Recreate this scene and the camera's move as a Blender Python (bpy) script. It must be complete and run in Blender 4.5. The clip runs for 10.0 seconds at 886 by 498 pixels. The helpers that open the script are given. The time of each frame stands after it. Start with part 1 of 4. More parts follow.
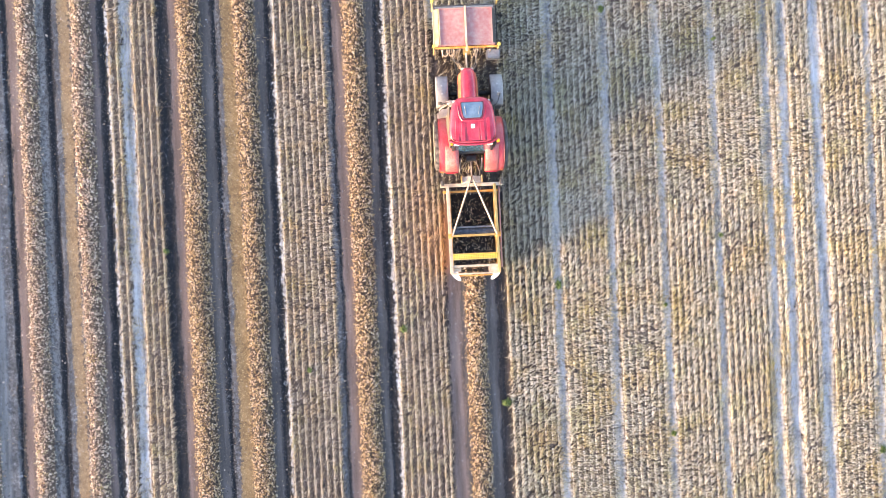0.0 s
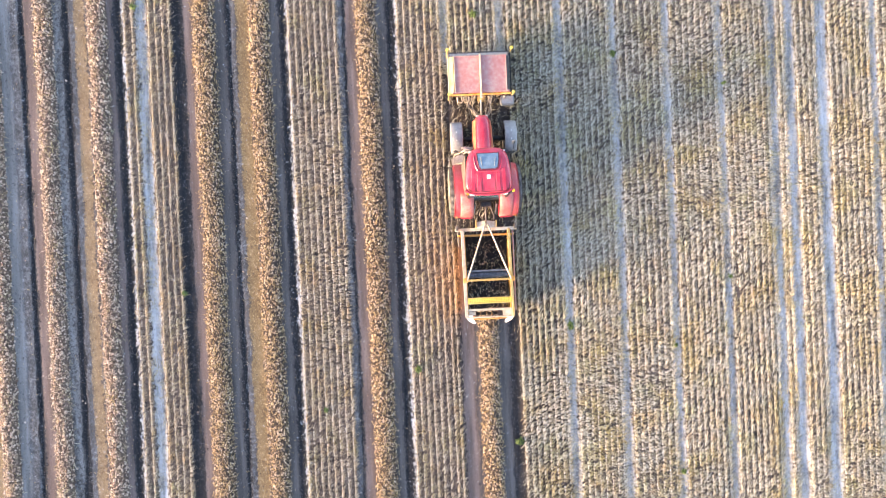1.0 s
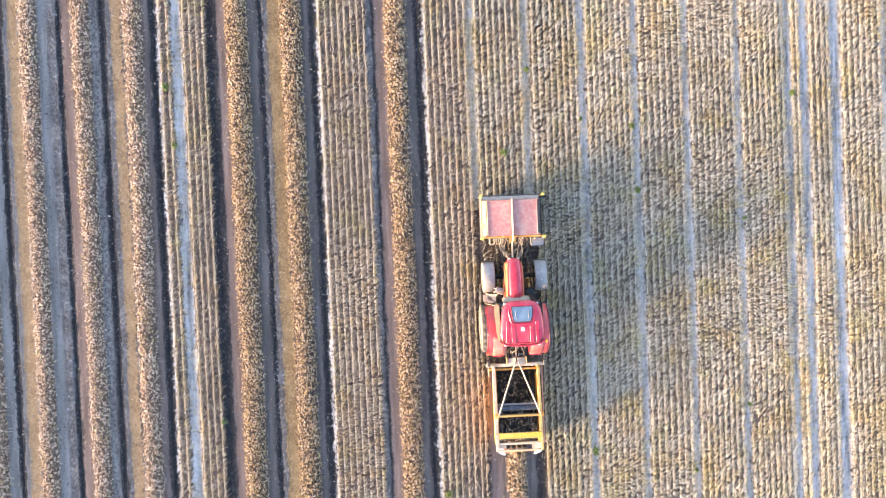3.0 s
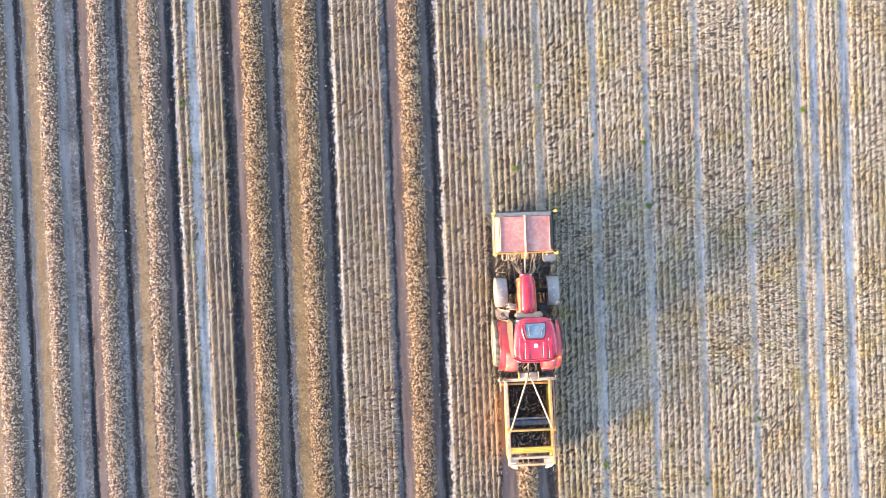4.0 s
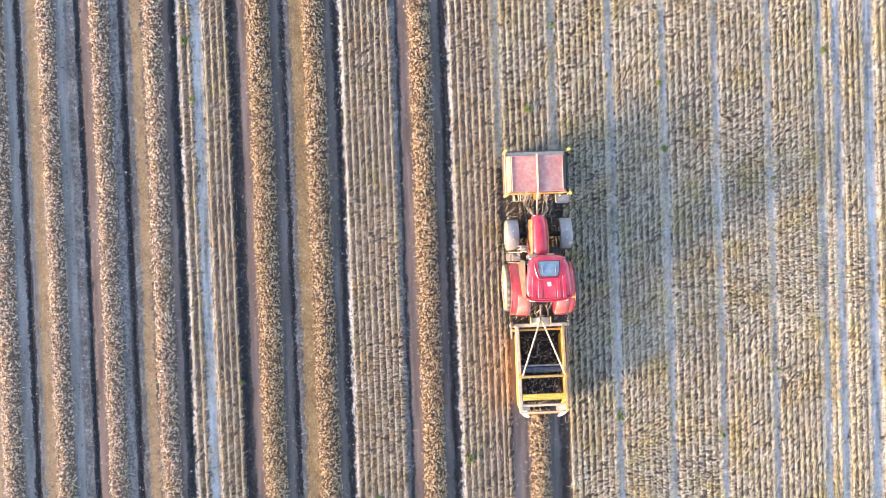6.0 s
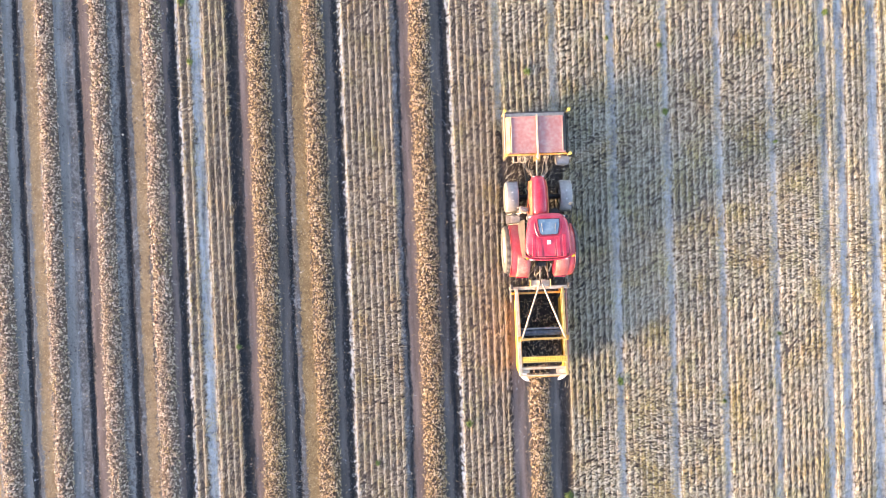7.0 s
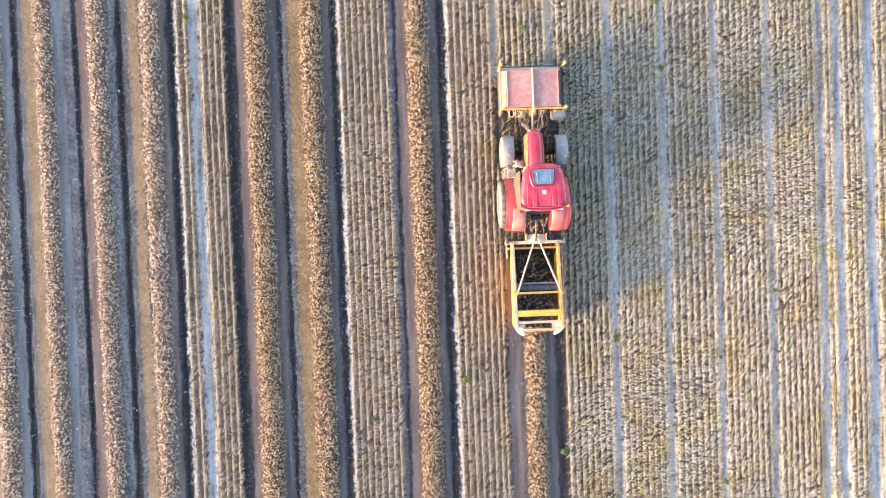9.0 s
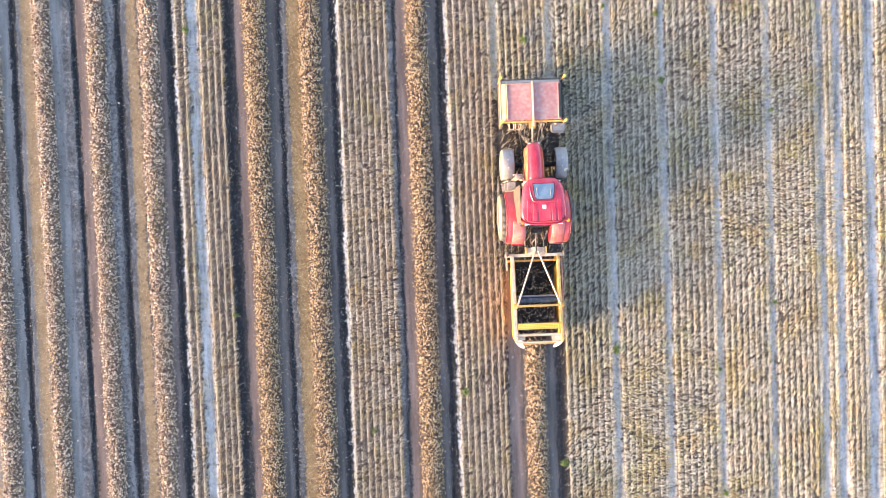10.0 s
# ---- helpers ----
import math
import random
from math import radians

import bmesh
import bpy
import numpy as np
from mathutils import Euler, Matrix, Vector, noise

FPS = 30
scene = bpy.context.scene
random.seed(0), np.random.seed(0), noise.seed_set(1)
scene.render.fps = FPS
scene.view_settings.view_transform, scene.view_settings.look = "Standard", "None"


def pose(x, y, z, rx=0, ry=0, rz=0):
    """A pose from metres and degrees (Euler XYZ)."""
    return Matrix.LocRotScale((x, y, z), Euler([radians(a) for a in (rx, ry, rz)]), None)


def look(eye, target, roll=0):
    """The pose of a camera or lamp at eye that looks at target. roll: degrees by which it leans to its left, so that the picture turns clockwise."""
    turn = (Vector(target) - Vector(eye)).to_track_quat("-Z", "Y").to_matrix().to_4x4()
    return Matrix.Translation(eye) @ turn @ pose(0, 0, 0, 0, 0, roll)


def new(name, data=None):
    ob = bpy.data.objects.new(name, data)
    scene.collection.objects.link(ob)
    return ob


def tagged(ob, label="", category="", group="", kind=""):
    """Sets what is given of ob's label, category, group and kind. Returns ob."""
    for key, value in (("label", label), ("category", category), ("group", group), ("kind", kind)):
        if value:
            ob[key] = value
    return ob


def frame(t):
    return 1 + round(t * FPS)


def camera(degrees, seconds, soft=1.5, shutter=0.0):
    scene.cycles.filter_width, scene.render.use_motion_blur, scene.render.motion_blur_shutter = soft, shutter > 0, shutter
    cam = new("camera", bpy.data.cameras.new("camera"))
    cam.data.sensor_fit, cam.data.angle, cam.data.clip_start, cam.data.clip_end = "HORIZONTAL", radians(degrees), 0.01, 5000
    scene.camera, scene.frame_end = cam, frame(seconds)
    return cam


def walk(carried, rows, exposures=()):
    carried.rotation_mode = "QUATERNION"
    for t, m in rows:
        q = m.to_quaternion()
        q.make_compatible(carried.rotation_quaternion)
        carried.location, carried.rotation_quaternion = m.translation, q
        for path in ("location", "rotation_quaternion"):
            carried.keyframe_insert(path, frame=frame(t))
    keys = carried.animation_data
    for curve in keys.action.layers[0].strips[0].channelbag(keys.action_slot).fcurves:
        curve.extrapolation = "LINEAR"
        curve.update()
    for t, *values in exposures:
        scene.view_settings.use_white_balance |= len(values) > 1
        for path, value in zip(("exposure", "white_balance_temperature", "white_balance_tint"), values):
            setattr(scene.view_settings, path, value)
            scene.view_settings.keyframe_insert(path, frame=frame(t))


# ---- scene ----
# ======================= camera =======================
cam = camera(74.16, 10.0, soft=0.35, shutter=0.4)
WALK = [
    (0, pose(-1.36, -2.188, 20.724, -0.142, -1.213, -2.617)),
    (0.5, pose(-1.601, -1.549, 20.891, -0.26, -1.277, -2.623)),
    (1, pose(-1.809, -0.552, 21.021, -0.47, -1.242, -2.619)),
    (1.5, pose(-2.09, 0.607, 21.146, -0.59, -1.322, -2.555)),
    (2, pose(-2.327, 1.896, 21.3, -0.689, -1.348, -2.53)),
    (2.5, pose(-2.582, 3.243, 21.456, -1.039, -1.463, -2.506)),
    (3, pose(-2.874, 4.497, 21.68, -0.967, -1.572, -2.377)),
    (3.25, pose(-3, 4.875, 21.77, -0.898, -1.573, -2.312)),
    (3.5, pose(-3.108, 5.065, 21.829, -0.855, -1.542, -2.258)),
    (3.75, pose(-3.201, 5.101, 21.858, -0.83, -1.493, -2.213)),
    (4, pose(-3.283, 5.018, 21.857, -0.818, -1.44, -2.178)),
    (4.25, pose(-3.357, 4.852, 21.824, -0.812, -1.398, -2.15)),
    (4.5, pose(-3.426, 4.637, 21.759, -0.807, -1.38, -2.129)),
    (5, pose(-3.546, 4.155, 21.558, -0.798, -1.401, -2.103)),
    (5.5, pose(-3.594, 3.611, 21.363, -0.841, -1.331, -2.103)),
    (5.75, pose(-3.606, 3.308, 21.291, -0.867, -1.298, -2.103)),
    (6, pose(-3.614, 2.989, 21.235, -0.887, -1.276, -2.103)),
    (6.25, pose(-3.619, 2.659, 21.192, -0.9, -1.264, -2.102)),
    (6.5, pose(-3.621, 2.323, 21.16, -0.901, -1.258, -2.101)),
    (6.75, pose(-3.621, 1.988, 21.136, -0.887, -1.256, -2.1)),
    (7, pose(-3.619, 1.658, 21.116, -0.854, -1.255, -2.101)),
    (7.5, pose(-3.609, 1.042, 21.089, -0.779, -1.249, -2.115)),
    (8, pose(-3.587, 0.539, 21.105, -0.841, -1.236, -2.159)),
    (8.5, pose(-3.551, 0.239, 21.147, -0.925, -1.207, -2.181)),
    (9, pose(-3.525, 0.138, 21.174, -1.009, -1.236, -2.132)),
    (9.5, pose(-3.517, 0.293, 21.174, -1.149, -1.273, -2.146)),
    (10, pose(-3.502, 0.681, 21.174, -1.284, -1.227, -2.131)),
]
walk(cam, WALK, exposures=[(0, 2.95, 6760, 24), (3, 2.98, 6760, 24), (4.5, 2.91, 6740, 23), (8, 2.88, 6740, 23), (10, 2.94, 6740, 23)])

# ======================= light =======================
SUN_EL, SUN_AZ = 9.3, 249.5          # elevation, compass angle clockwise from +y
world = bpy.data.worlds.new("sky")
scene.world = world
world.use_nodes = True
wn = world.node_tree
wn.nodes.clear()
sky = wn.nodes.new("ShaderNodeTexSky")
sky.sky_type, sky.sun_disc = "NISHITA", False
sky.sun_elevation, sky.sun_rotation = radians(SUN_EL), radians(SUN_AZ)
sky.dust_density, sky.ozone_density = 1.0, 1.5
bg = wn.nodes.new("ShaderNodeBackground")
bg.inputs["Strength"].default_value = 0.153
wo = wn.nodes.new("ShaderNodeOutputWorld")
wn.links.new(sky.outputs[0], bg.inputs["Color"])
wn.links.new(bg.outputs[0], wo.inputs["Surface"])

sun_data = bpy.data.lights.new("sun", "SUN")
sun_data.energy, sun_data.angle, sun_data.color = 2.4, radians(16.0), (1.0, 0.755, 0.45)
sun = new("sun", sun_data)
sx = math.sin(radians(SUN_AZ)) * math.cos(radians(SUN_EL))
sy = math.cos(radians(SUN_AZ)) * math.cos(radians(SUN_EL))
sun.matrix_world = look((40 * sx, 40 * sy, 40 * math.sin(radians(SUN_EL))), (0, 0, 0))


# ======================= materials =======================
def mat(name, cols, rough=0.8, metal=0.0, scale=6.0, fine=60.0, bump=0.3, depth=0.01, island=0.0, per_object=0.0, stretch=(1, 1, 1), spec=0.5, through_light=0.0, patches=(), coat=0.0):
    """cols: two to four base colours mixed by coarse and fine noise (and by piece)."""
    m = bpy.data.materials.new(name)
    m.use_nodes = True
    nt = m.node_tree
    b = nt.nodes["Principled BSDF"]
    b.inputs["Roughness"].default_value = rough
    b.inputs["Metallic"].default_value = metal
    b.inputs["Specular IOR Level"].default_value = spec
    b.inputs["Coat Weight"].default_value, b.inputs["Coat Roughness"].default_value = coat, 0.18
    tc = nt.nodes.new("ShaderNodeTexCoord")
    mp = nt.nodes.new("ShaderNodeMapping")
    mp.inputs["Scale"].default_value = stretch
    geo = nt.nodes.new("ShaderNodeNewGeometry")
    nt.links.new(geo.outputs["Position"] if not per_object else tc.outputs["Object"], mp.inputs["Vector"])
    n1 = nt.nodes.new("ShaderNodeTexNoise")
    n1.inputs["Scale"].default_value, n1.inputs["Detail"].default_value = scale, 5
    n2 = nt.nodes.new("ShaderNodeTexNoise")
    n2.inputs["Scale"].default_value, n2.inputs["Detail"].default_value = fine, 3
    for n in (n1, n2):
        nt.links.new(mp.outputs[0], n.inputs["Vector"])
    mixn = nt.nodes.new("ShaderNodeMath")
    mixn.operation = "MULTIPLY_ADD"
    mixn.inputs[1].default_value = 0.55
    nt.links.new(n1.outputs["Fac"], mixn.inputs[0])
    half = nt.nodes.new("ShaderNodeMath")
    half.operation = "MULTIPLY"
    half.inputs[1].default_value = 0.45
    nt.links.new(n2.outputs["Fac"], half.inputs[0])
    nt.links.new(half.outputs[0], mixn.inputs[2])
    fac = mixn.outputs[0]
    if island or per_object:
        if per_object:
            src = nt.nodes.new("ShaderNodeObjectInfo").outputs["Random"]
            amt = per_object
        else:
            src = geo.outputs["Random Per Island"]
            amt = island
        mx = nt.nodes.new("ShaderNodeMix")
        mx.inputs[0].default_value = amt
        nt.links.new(fac, mx.inputs[2])
        nt.links.new(src, mx.inputs[3])
        fac = mx.outputs[0]
    ramp = nt.nodes.new("ShaderNodeValToRGB")
    lo, hi = (0.39, 0.61) if not island else (0.38 - 0.30 * island, 0.62 + 0.30 * island)
    el = ramp.color_ramp.elements
    el[0].position, el[1].position = lo, hi
    el[0].color, el[1].color = (*cols[0], 1), (*cols[-1], 1)
    for i, c in enumerate(cols[1:-1], 1):
        e = el.new(lo + (hi - lo) * i / (len(cols) - 1))
        e.color = (*c, 1)
    nt.links.new(fac, ramp.inputs[0])
    col = ramp.outputs[0]
    for i, (c, size, lo_, hi_, amount) in enumerate(patches):
        pn = nt.nodes.new("ShaderNodeTexNoise")
        pn.inputs["Scale"].default_value, pn.inputs["Detail"].default_value = 1 / size, 3
        pm = nt.nodes.new("ShaderNodeMapping")
        pm.inputs["Location"].default_value = (17.3 * (i + 1), -9.1 * (i + 1), 0)
        nt.links.new(geo.outputs["Position"], pm.inputs["Vector"])
        nt.links.new(pm.outputs[0], pn.inputs["Vector"])
        pr = nt.nodes.new("ShaderNodeMapRange")
        pr.inputs["From Min"].default_value, pr.inputs["From Max"].default_value, pr.inputs["To Max"].default_value = lo_, hi_, amount
        nt.links.new(pn.outputs["Fac"], pr.inputs["Value"])
        px = nt.nodes.new("ShaderNodeMix")
        px.data_type = "RGBA"
        px.blend_type = "MULTIPLY"
        nt.links.new(pr.outputs[0], px.inputs[0])
        nt.links.new(col, px.inputs[6])
        px.inputs[7].default_value = (*c, 1)
        col = px.outputs[2]
    nt.links.new(col, b.inputs["Base Color"])
    if bump:
        bp = nt.nodes.new("ShaderNodeBump")
        bp.inputs["Strength"].default_value, bp.inputs["Distance"].default_value = bump, depth
        nt.links.new(mixn.outputs[0], bp.inputs["Height"])
        nt.links.new(bp.outputs[0], b.inputs["Normal"])
    if through_light:
        tr = nt.nodes.new("ShaderNodeBsdfTranslucent")
        nt.links.new(col, tr.inputs["Color"])
        sh = nt.nodes.new("ShaderNodeMixShader")
        sh.inputs[0].default_value = through_light
        nt.links.new(b.outputs[0], sh.inputs[1])
        nt.links.new(tr.outputs[0], sh.inputs[2])
        nt.links.new(sh.outputs[0], nt.nodes["Material Output"].inputs["Surface"])
    return m




def ground_material():
    """Soil of the field; painted masks on the mesh say where it is lifted, littered, driven over, or coloured for
    moisture, haze, low sun and shade.
    """
    m = bpy.data.materials.new("field_soil")
    m.use_nodes = True
    nt = m.node_tree
    b = nt.nodes["Principled BSDF"]
    b.inputs["Roughness"].default_value = 0.95
    geo = nt.nodes.new("ShaderNodeNewGeometry")

    def tex(scale, detail=4, stretch=None):
        n = nt.nodes.new("ShaderNodeTexNoise")
        n.inputs["Scale"].default_value, n.inputs["Detail"].default_value = scale, detail
        if stretch:
            mp = nt.nodes.new("ShaderNodeMapping")
            mp.inputs["Scale"].default_value = stretch
            nt.links.new(geo.outputs["Position"], mp.inputs["Vector"])
            nt.links.new(mp.outputs[0], n.inputs["Vector"])
        else:
            nt.links.new(geo.outputs["Position"], n.inputs["Vector"])
        return n.outputs["Fac"]

    def ramp(fac, c0, c1, c2):
        r = nt.nodes.new("ShaderNodeValToRGB")
        el = r.color_ramp.elements
        el[0].position, el[1].position = 0.39, 0.62
        el[0].color, el[1].color = (*c0, 1), (*c2, 1)
        el.new(0.5).color = (*c1, 1)
        nt.links.new(fac, r.inputs[0])
        return r.outputs[0]

    def both(a, c, w):
        n = nt.nodes.new("ShaderNodeMix")
        n.inputs[0].default_value = w
        nt.links.new(a, n.inputs[2])
        nt.links.new(c, n.inputs[3])
        return n.outputs[0]

    coarse, mid, fine = tex(1.3), tex(9.0), tex(55.0)
    streak = tex(5.0, 4, (1, 0.08, 1))
    grain = both(both(coarse, mid, 0.5), fine, 0.45)
    lines = both(streak, fine, 0.45)
    col = ramp(grain, (0.011, 0.007, 0.005), (0.037, 0.026, 0.020), (0.115, 0.083, 0.064))
    zones = (("brown", grain, (0.034, 0.024, 0.019), (0.088, 0.064, 0.050), (0.175, 0.132, 0.106)),
             ("lifted", lines, (0.048, 0.039, 0.033), (0.078, 0.063, 0.054), (0.119, 0.098, 0.085)),
             # pale dry soil, with sunward haze painted in as extra lightness
             ("dusty", lines, (0.112, 0.098, 0.085), (0.168, 0.149, 0.131), (0.23, 0.206, 0.184)),
             ("ruddy_lit", lines, (0.085, 0.057, 0.045), (0.130, 0.089, 0.071), (0.18, 0.13, 0.106)),
             ("litter", grain, (0.11, 0.066, 0.028), (0.185, 0.117, 0.051), (0.28, 0.187, 0.09)),
             ("tan", grain, (0.15, 0.090, 0.046), (0.225, 0.147, 0.076), (0.31, 0.217, 0.125)),
             # damp clods, darkened further for the shade in ruts and under banks
             ("moist_shade", grain, (0.005, 0.004, 0.005), (0.011, 0.0095, 0.010), (0.036, 0.032, 0.032)),
             ("rim", grain, (0.02, 0.018, 0.017), (0.075, 0.071, 0.068), (0.22, 0.21, 0.20)),
             ("track", both(streak, grain, 0.6), (0.09, 0.084, 0.079), (0.365, 0.352, 0.335), (0.59, 0.572, 0.548)))
    for name, fac, c0, c1, c2 in zones:
        at = nt.nodes.new("ShaderNodeAttribute")
        at.attribute_name = name
        jit = nt.nodes.new("ShaderNodeMath")
        jit.operation = "MULTIPLY_ADD"
        jit.inputs[1].default_value, jit.inputs[2].default_value = 3.0, -1.5
        nt.links.new(both(mid, fine, 0.4), jit.inputs[0])
        add = nt.nodes.new("ShaderNodeMath")
        nt.links.new(at.outputs["Fac"], add.inputs[0])
        nt.links.new(jit.outputs[0], add.inputs[1])
        edge = nt.nodes.new("ShaderNodeMapRange")
        edge.inputs["From Min"].default_value, edge.inputs["From Max"].default_value = 0.38, 0.62
        nt.links.new(add.outputs[0], edge.inputs["Value"])
        mx = nt.nodes.new("ShaderNodeMix")
        mx.data_type = "RGBA"
        nt.links.new(edge.outputs[0], mx.inputs[0])
        nt.links.new(col, mx.inputs[6])
        nt.links.new(ramp(fac, c0, c1, c2), mx.inputs[7])
        col = mx.outputs[2]
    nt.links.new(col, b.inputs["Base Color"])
    bp = nt.nodes.new("ShaderNodeBump")
    bp.inputs["Strength"].default_value, bp.inputs["Distance"].default_value = 0.5, 0.015
    nt.links.new(grain, bp.inputs["Height"])
    nt.links.new(bp.outputs[0], b.inputs["Normal"])
    return m


M_GROUND = ground_material()
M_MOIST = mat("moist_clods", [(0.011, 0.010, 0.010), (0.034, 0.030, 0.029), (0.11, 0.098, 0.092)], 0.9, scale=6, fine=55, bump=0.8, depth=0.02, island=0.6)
M_CRUMB = mat("pale_dry_crumbs", [(0.18, 0.175, 0.17), (0.36, 0.355, 0.35), (0.56, 0.55, 0.54)], 0.95, scale=5, fine=40, bump=0.5, depth=0.01, island=0.6)
M_BULB = mat("onion_skin", [(0.045, 0.027, 0.02), (0.22, 0.14, 0.085), (0.43, 0.30, 0.195), (0.61, 0.48, 0.35)], 0.75, scale=30, fine=200, bump=0.1, island=0.75)
M_DRYBULB = mat("dry_onion_skin", [(0.085, 0.050, 0.036), (0.28, 0.188, 0.132), (0.42, 0.30, 0.218), (0.57, 0.445, 0.345)], 0.75, scale=30, fine=200, bump=0.1, island=0.75)
M_ROLLER = mat("blue_steel_roller", [(0.03, 0.034, 0.042), (0.06, 0.066, 0.078), (0.12, 0.125, 0.14)], 0.35, metal=0.3, scale=6, fine=40, bump=0.1, depth=0.002)
M_ROWBULB = mat("pale_onion_neck", [(0.55, 0.48, 0.37), (0.67, 0.60, 0.48), (0.77, 0.72, 0.61)], 0.55, scale=20, fine=150, bump=0.1, island=0.6)
M_LEAF = mat("dry_onion_leaf", [(0.12, 0.10, 0.058), (0.35, 0.30, 0.20), (0.57, 0.505, 0.385), (0.73, 0.67, 0.545)], 0.7, scale=0.35, fine=30, bump=0.0, island=0.5, through_light=0.25, patches=[((1.0, 0.86, 0.50), 1.6, 0.50, 0.64, 0.7), ((0.92, 0.93, 0.70), 1.3, 0.53, 0.64, 0.8), ((0.94, 0.80, 0.68), 0.5, 0.54, 0.68, 0.75)])
M_TANLEAF = mat("tan_onion_leaf", [(0.12, 0.092, 0.05), (0.36, 0.28, 0.175), (0.53, 0.425, 0.30), (0.66, 0.56, 0.43)], 0.7, scale=0.5, fine=30, bump=0.0, island=0.55, through_light=0.2, patches=[((1.0, 0.84, 0.58), 0.9, 0.51, 0.66, 0.8), ((0.88, 0.92, 0.64), 1.1, 0.52, 0.66, 0.8)])
M_DRYLITTER = mat("dry_windrow_litter", [(0.05, 0.032, 0.024), (0.10, 0.068, 0.048), (0.20, 0.14, 0.10)], 0.9, scale=12, fine=80, bump=0.8, depth=0.02)
M_LITTER = mat("windrow_litter", [(0.02, 0.014, 0.011), (0.05, 0.035, 0.024), (0.12, 0.08, 0.045)], 0.9, scale=12, fine=80, bump=0.8, depth=0.02)
M_STRAW = mat("straw_leaf", [(0.26, 0.155, 0.06), (0.46, 0.31, 0.135), (0.63, 0.48, 0.26)], 0.7, scale=3, fine=40, bump=0.0, island=0.7, through_light=0.2)
M_GREEN = mat("weed_leaf", [(0.04, 0.075, 0.015), (0.09, 0.14, 0.03), (0.20, 0.23, 0.05)], 0.6, scale=8, fine=40, bump=0.0, island=0.6, through_light=0.3)
M_RED = mat("red_paint", [(0.37, 0.013, 0.032), (0.44, 0.024, 0.047), (0.48, 0.055, 0.075)], 0.32, scale=2.5, fine=25, bump=0.05, depth=0.002, per_object=0.1, coat=0.2)
M_FENDER = mat("dusty_red_paint", [(0.39, 0.022, 0.034), (0.43, 0.05, 0.055), (0.46, 0.10, 0.09)], 0.30, scale=1.6, fine=30, bump=0.1, depth=0.002)
M_DUSTRED = mat("dusty_red_steel", [(0.355, 0.13, 0.112), (0.38, 0.175, 0.148), (0.40, 0.24, 0.198)], 0.6, scale=2.6, fine=9, bump=0.12, depth=0.003)
M_YEL = mat("yellow_paint", [(0.33, 0.19, 0.05), (0.43, 0.27, 0.075), (0.50, 0.36, 0.15)], 0.45, scale=5, fine=40, bump=0.1, depth=0.002, per_object=0.15)
M_PLATE = mat("bright_yellow_paint", [(0.55, 0.36, 0.04), (0.66, 0.47, 0.06), (0.70, 0.54, 0.14)], 0.45, scale=5, fine=40, bump=0.1, depth=0.002)
M_WALL = mat("worn_orange_sheet", [(0.74, 0.33, 0.02), (0.83, 0.43, 0.035), (0.85, 0.52, 0.09)], 0.55, scale=4, fine=30, bump=0.1, depth=0.002)
M_ORANGE = mat("worn_orange_paint", [(0.50, 0.17, 0.025), (0.66, 0.29, 0.045), (0.70, 0.42, 0.14)], 0.5, scale=6, fine=45, bump=0.15, depth=0.002)
M_CREAM = mat("cream_paint", [(0.38, 0.27, 0.17), (0.49, 0.38, 0.26), (0.56, 0.47, 0.35)], 0.5, scale=6, fine=40, bump=0.1, depth=0.002)
M_CURTAIN = mat("dusty_grey_rubber", [(0.22, 0.175, 0.15), (0.29, 0.235, 0.20), (0.38, 0.315, 0.27)], 0.8, scale=6, fine=40, bump=0.2, depth=0.003)
M_DOOR = mat("dusty_beige_panel", [(0.06, 0.048, 0.038), (0.09, 0.073, 0.058), (0.125, 0.104, 0.083)], 0.6, scale=6, fine=40, bump=0.1, depth=0.002)
M_TYRE = mat("dusty_tyre_rubber", [(0.032, 0.029, 0.028), (0.06, 0.055, 0.053), (0.12, 0.108, 0.10)], 0.85, scale=5, fine=40, bump=0.3, depth=0.006)
M_GUARD = mat("dusty_grey_plastic", [(0.20, 0.185, 0.175), (0.235, 0.218, 0.206), (0.275, 0.255, 0.24)], 0.55, scale=3, fine=14, bump=0.1, depth=0.002)
M_RIM = mat("rim_paint", [(0.24, 0.225, 0.21), (0.34, 0.325, 0.305)], 0.45, scale=6, fine=40, bump=0.1, depth=0.002)
M_DARK = mat("dark_steel", [(0.006, 0.005, 0.005), (0.011, 0.010, 0.009), (0.03, 0.024, 0.02)], 0.6, metal=0.0, scale=8, fine=50, bump=0.2, depth=0.003)
M_GREYSTEEL = mat("grey_steel", [(0.12, 0.125, 0.13), (0.2, 0.2, 0.205), (0.28, 0.27, 0.26)], 0.5, metal=0.4, scale=7, fine=50, bump=0.2, depth=0.003)
M_WEB = mat("muddy_web_steel", [(0.004, 0.003, 0.003), (0.010, 0.007, 0.007), (0.03, 0.022, 0.019)], 0.8, scale=7, fine=50, bump=0.5, depth=0.006)
M_WHITE = mat("white_rubber", [(0.62, 0.59, 0.52), (0.74, 0.71, 0.66), (0.8, 0.78, 0.74)], 0.6, scale=8, fine=50, bump=0.1, depth=0.002)
# engine side panels: orange of the low sun mixed into dusty red paint
M_FLANK = mat("dusty_sunlit_paint", [(0.36, 0.07, 0.035), (0.42, 0.11, 0.05), (0.46, 0.17, 0.09)], 0.45, scale=5, fine=40, bump=0.1, depth=0.002)
M_SHELF = mat("dust_faded_red_paint", [(0.36, 0.07, 0.06), (0.40, 0.105, 0.088), (0.43, 0.16, 0.13)], 0.4, scale=3, fine=20, bump=0.08, depth=0.002)
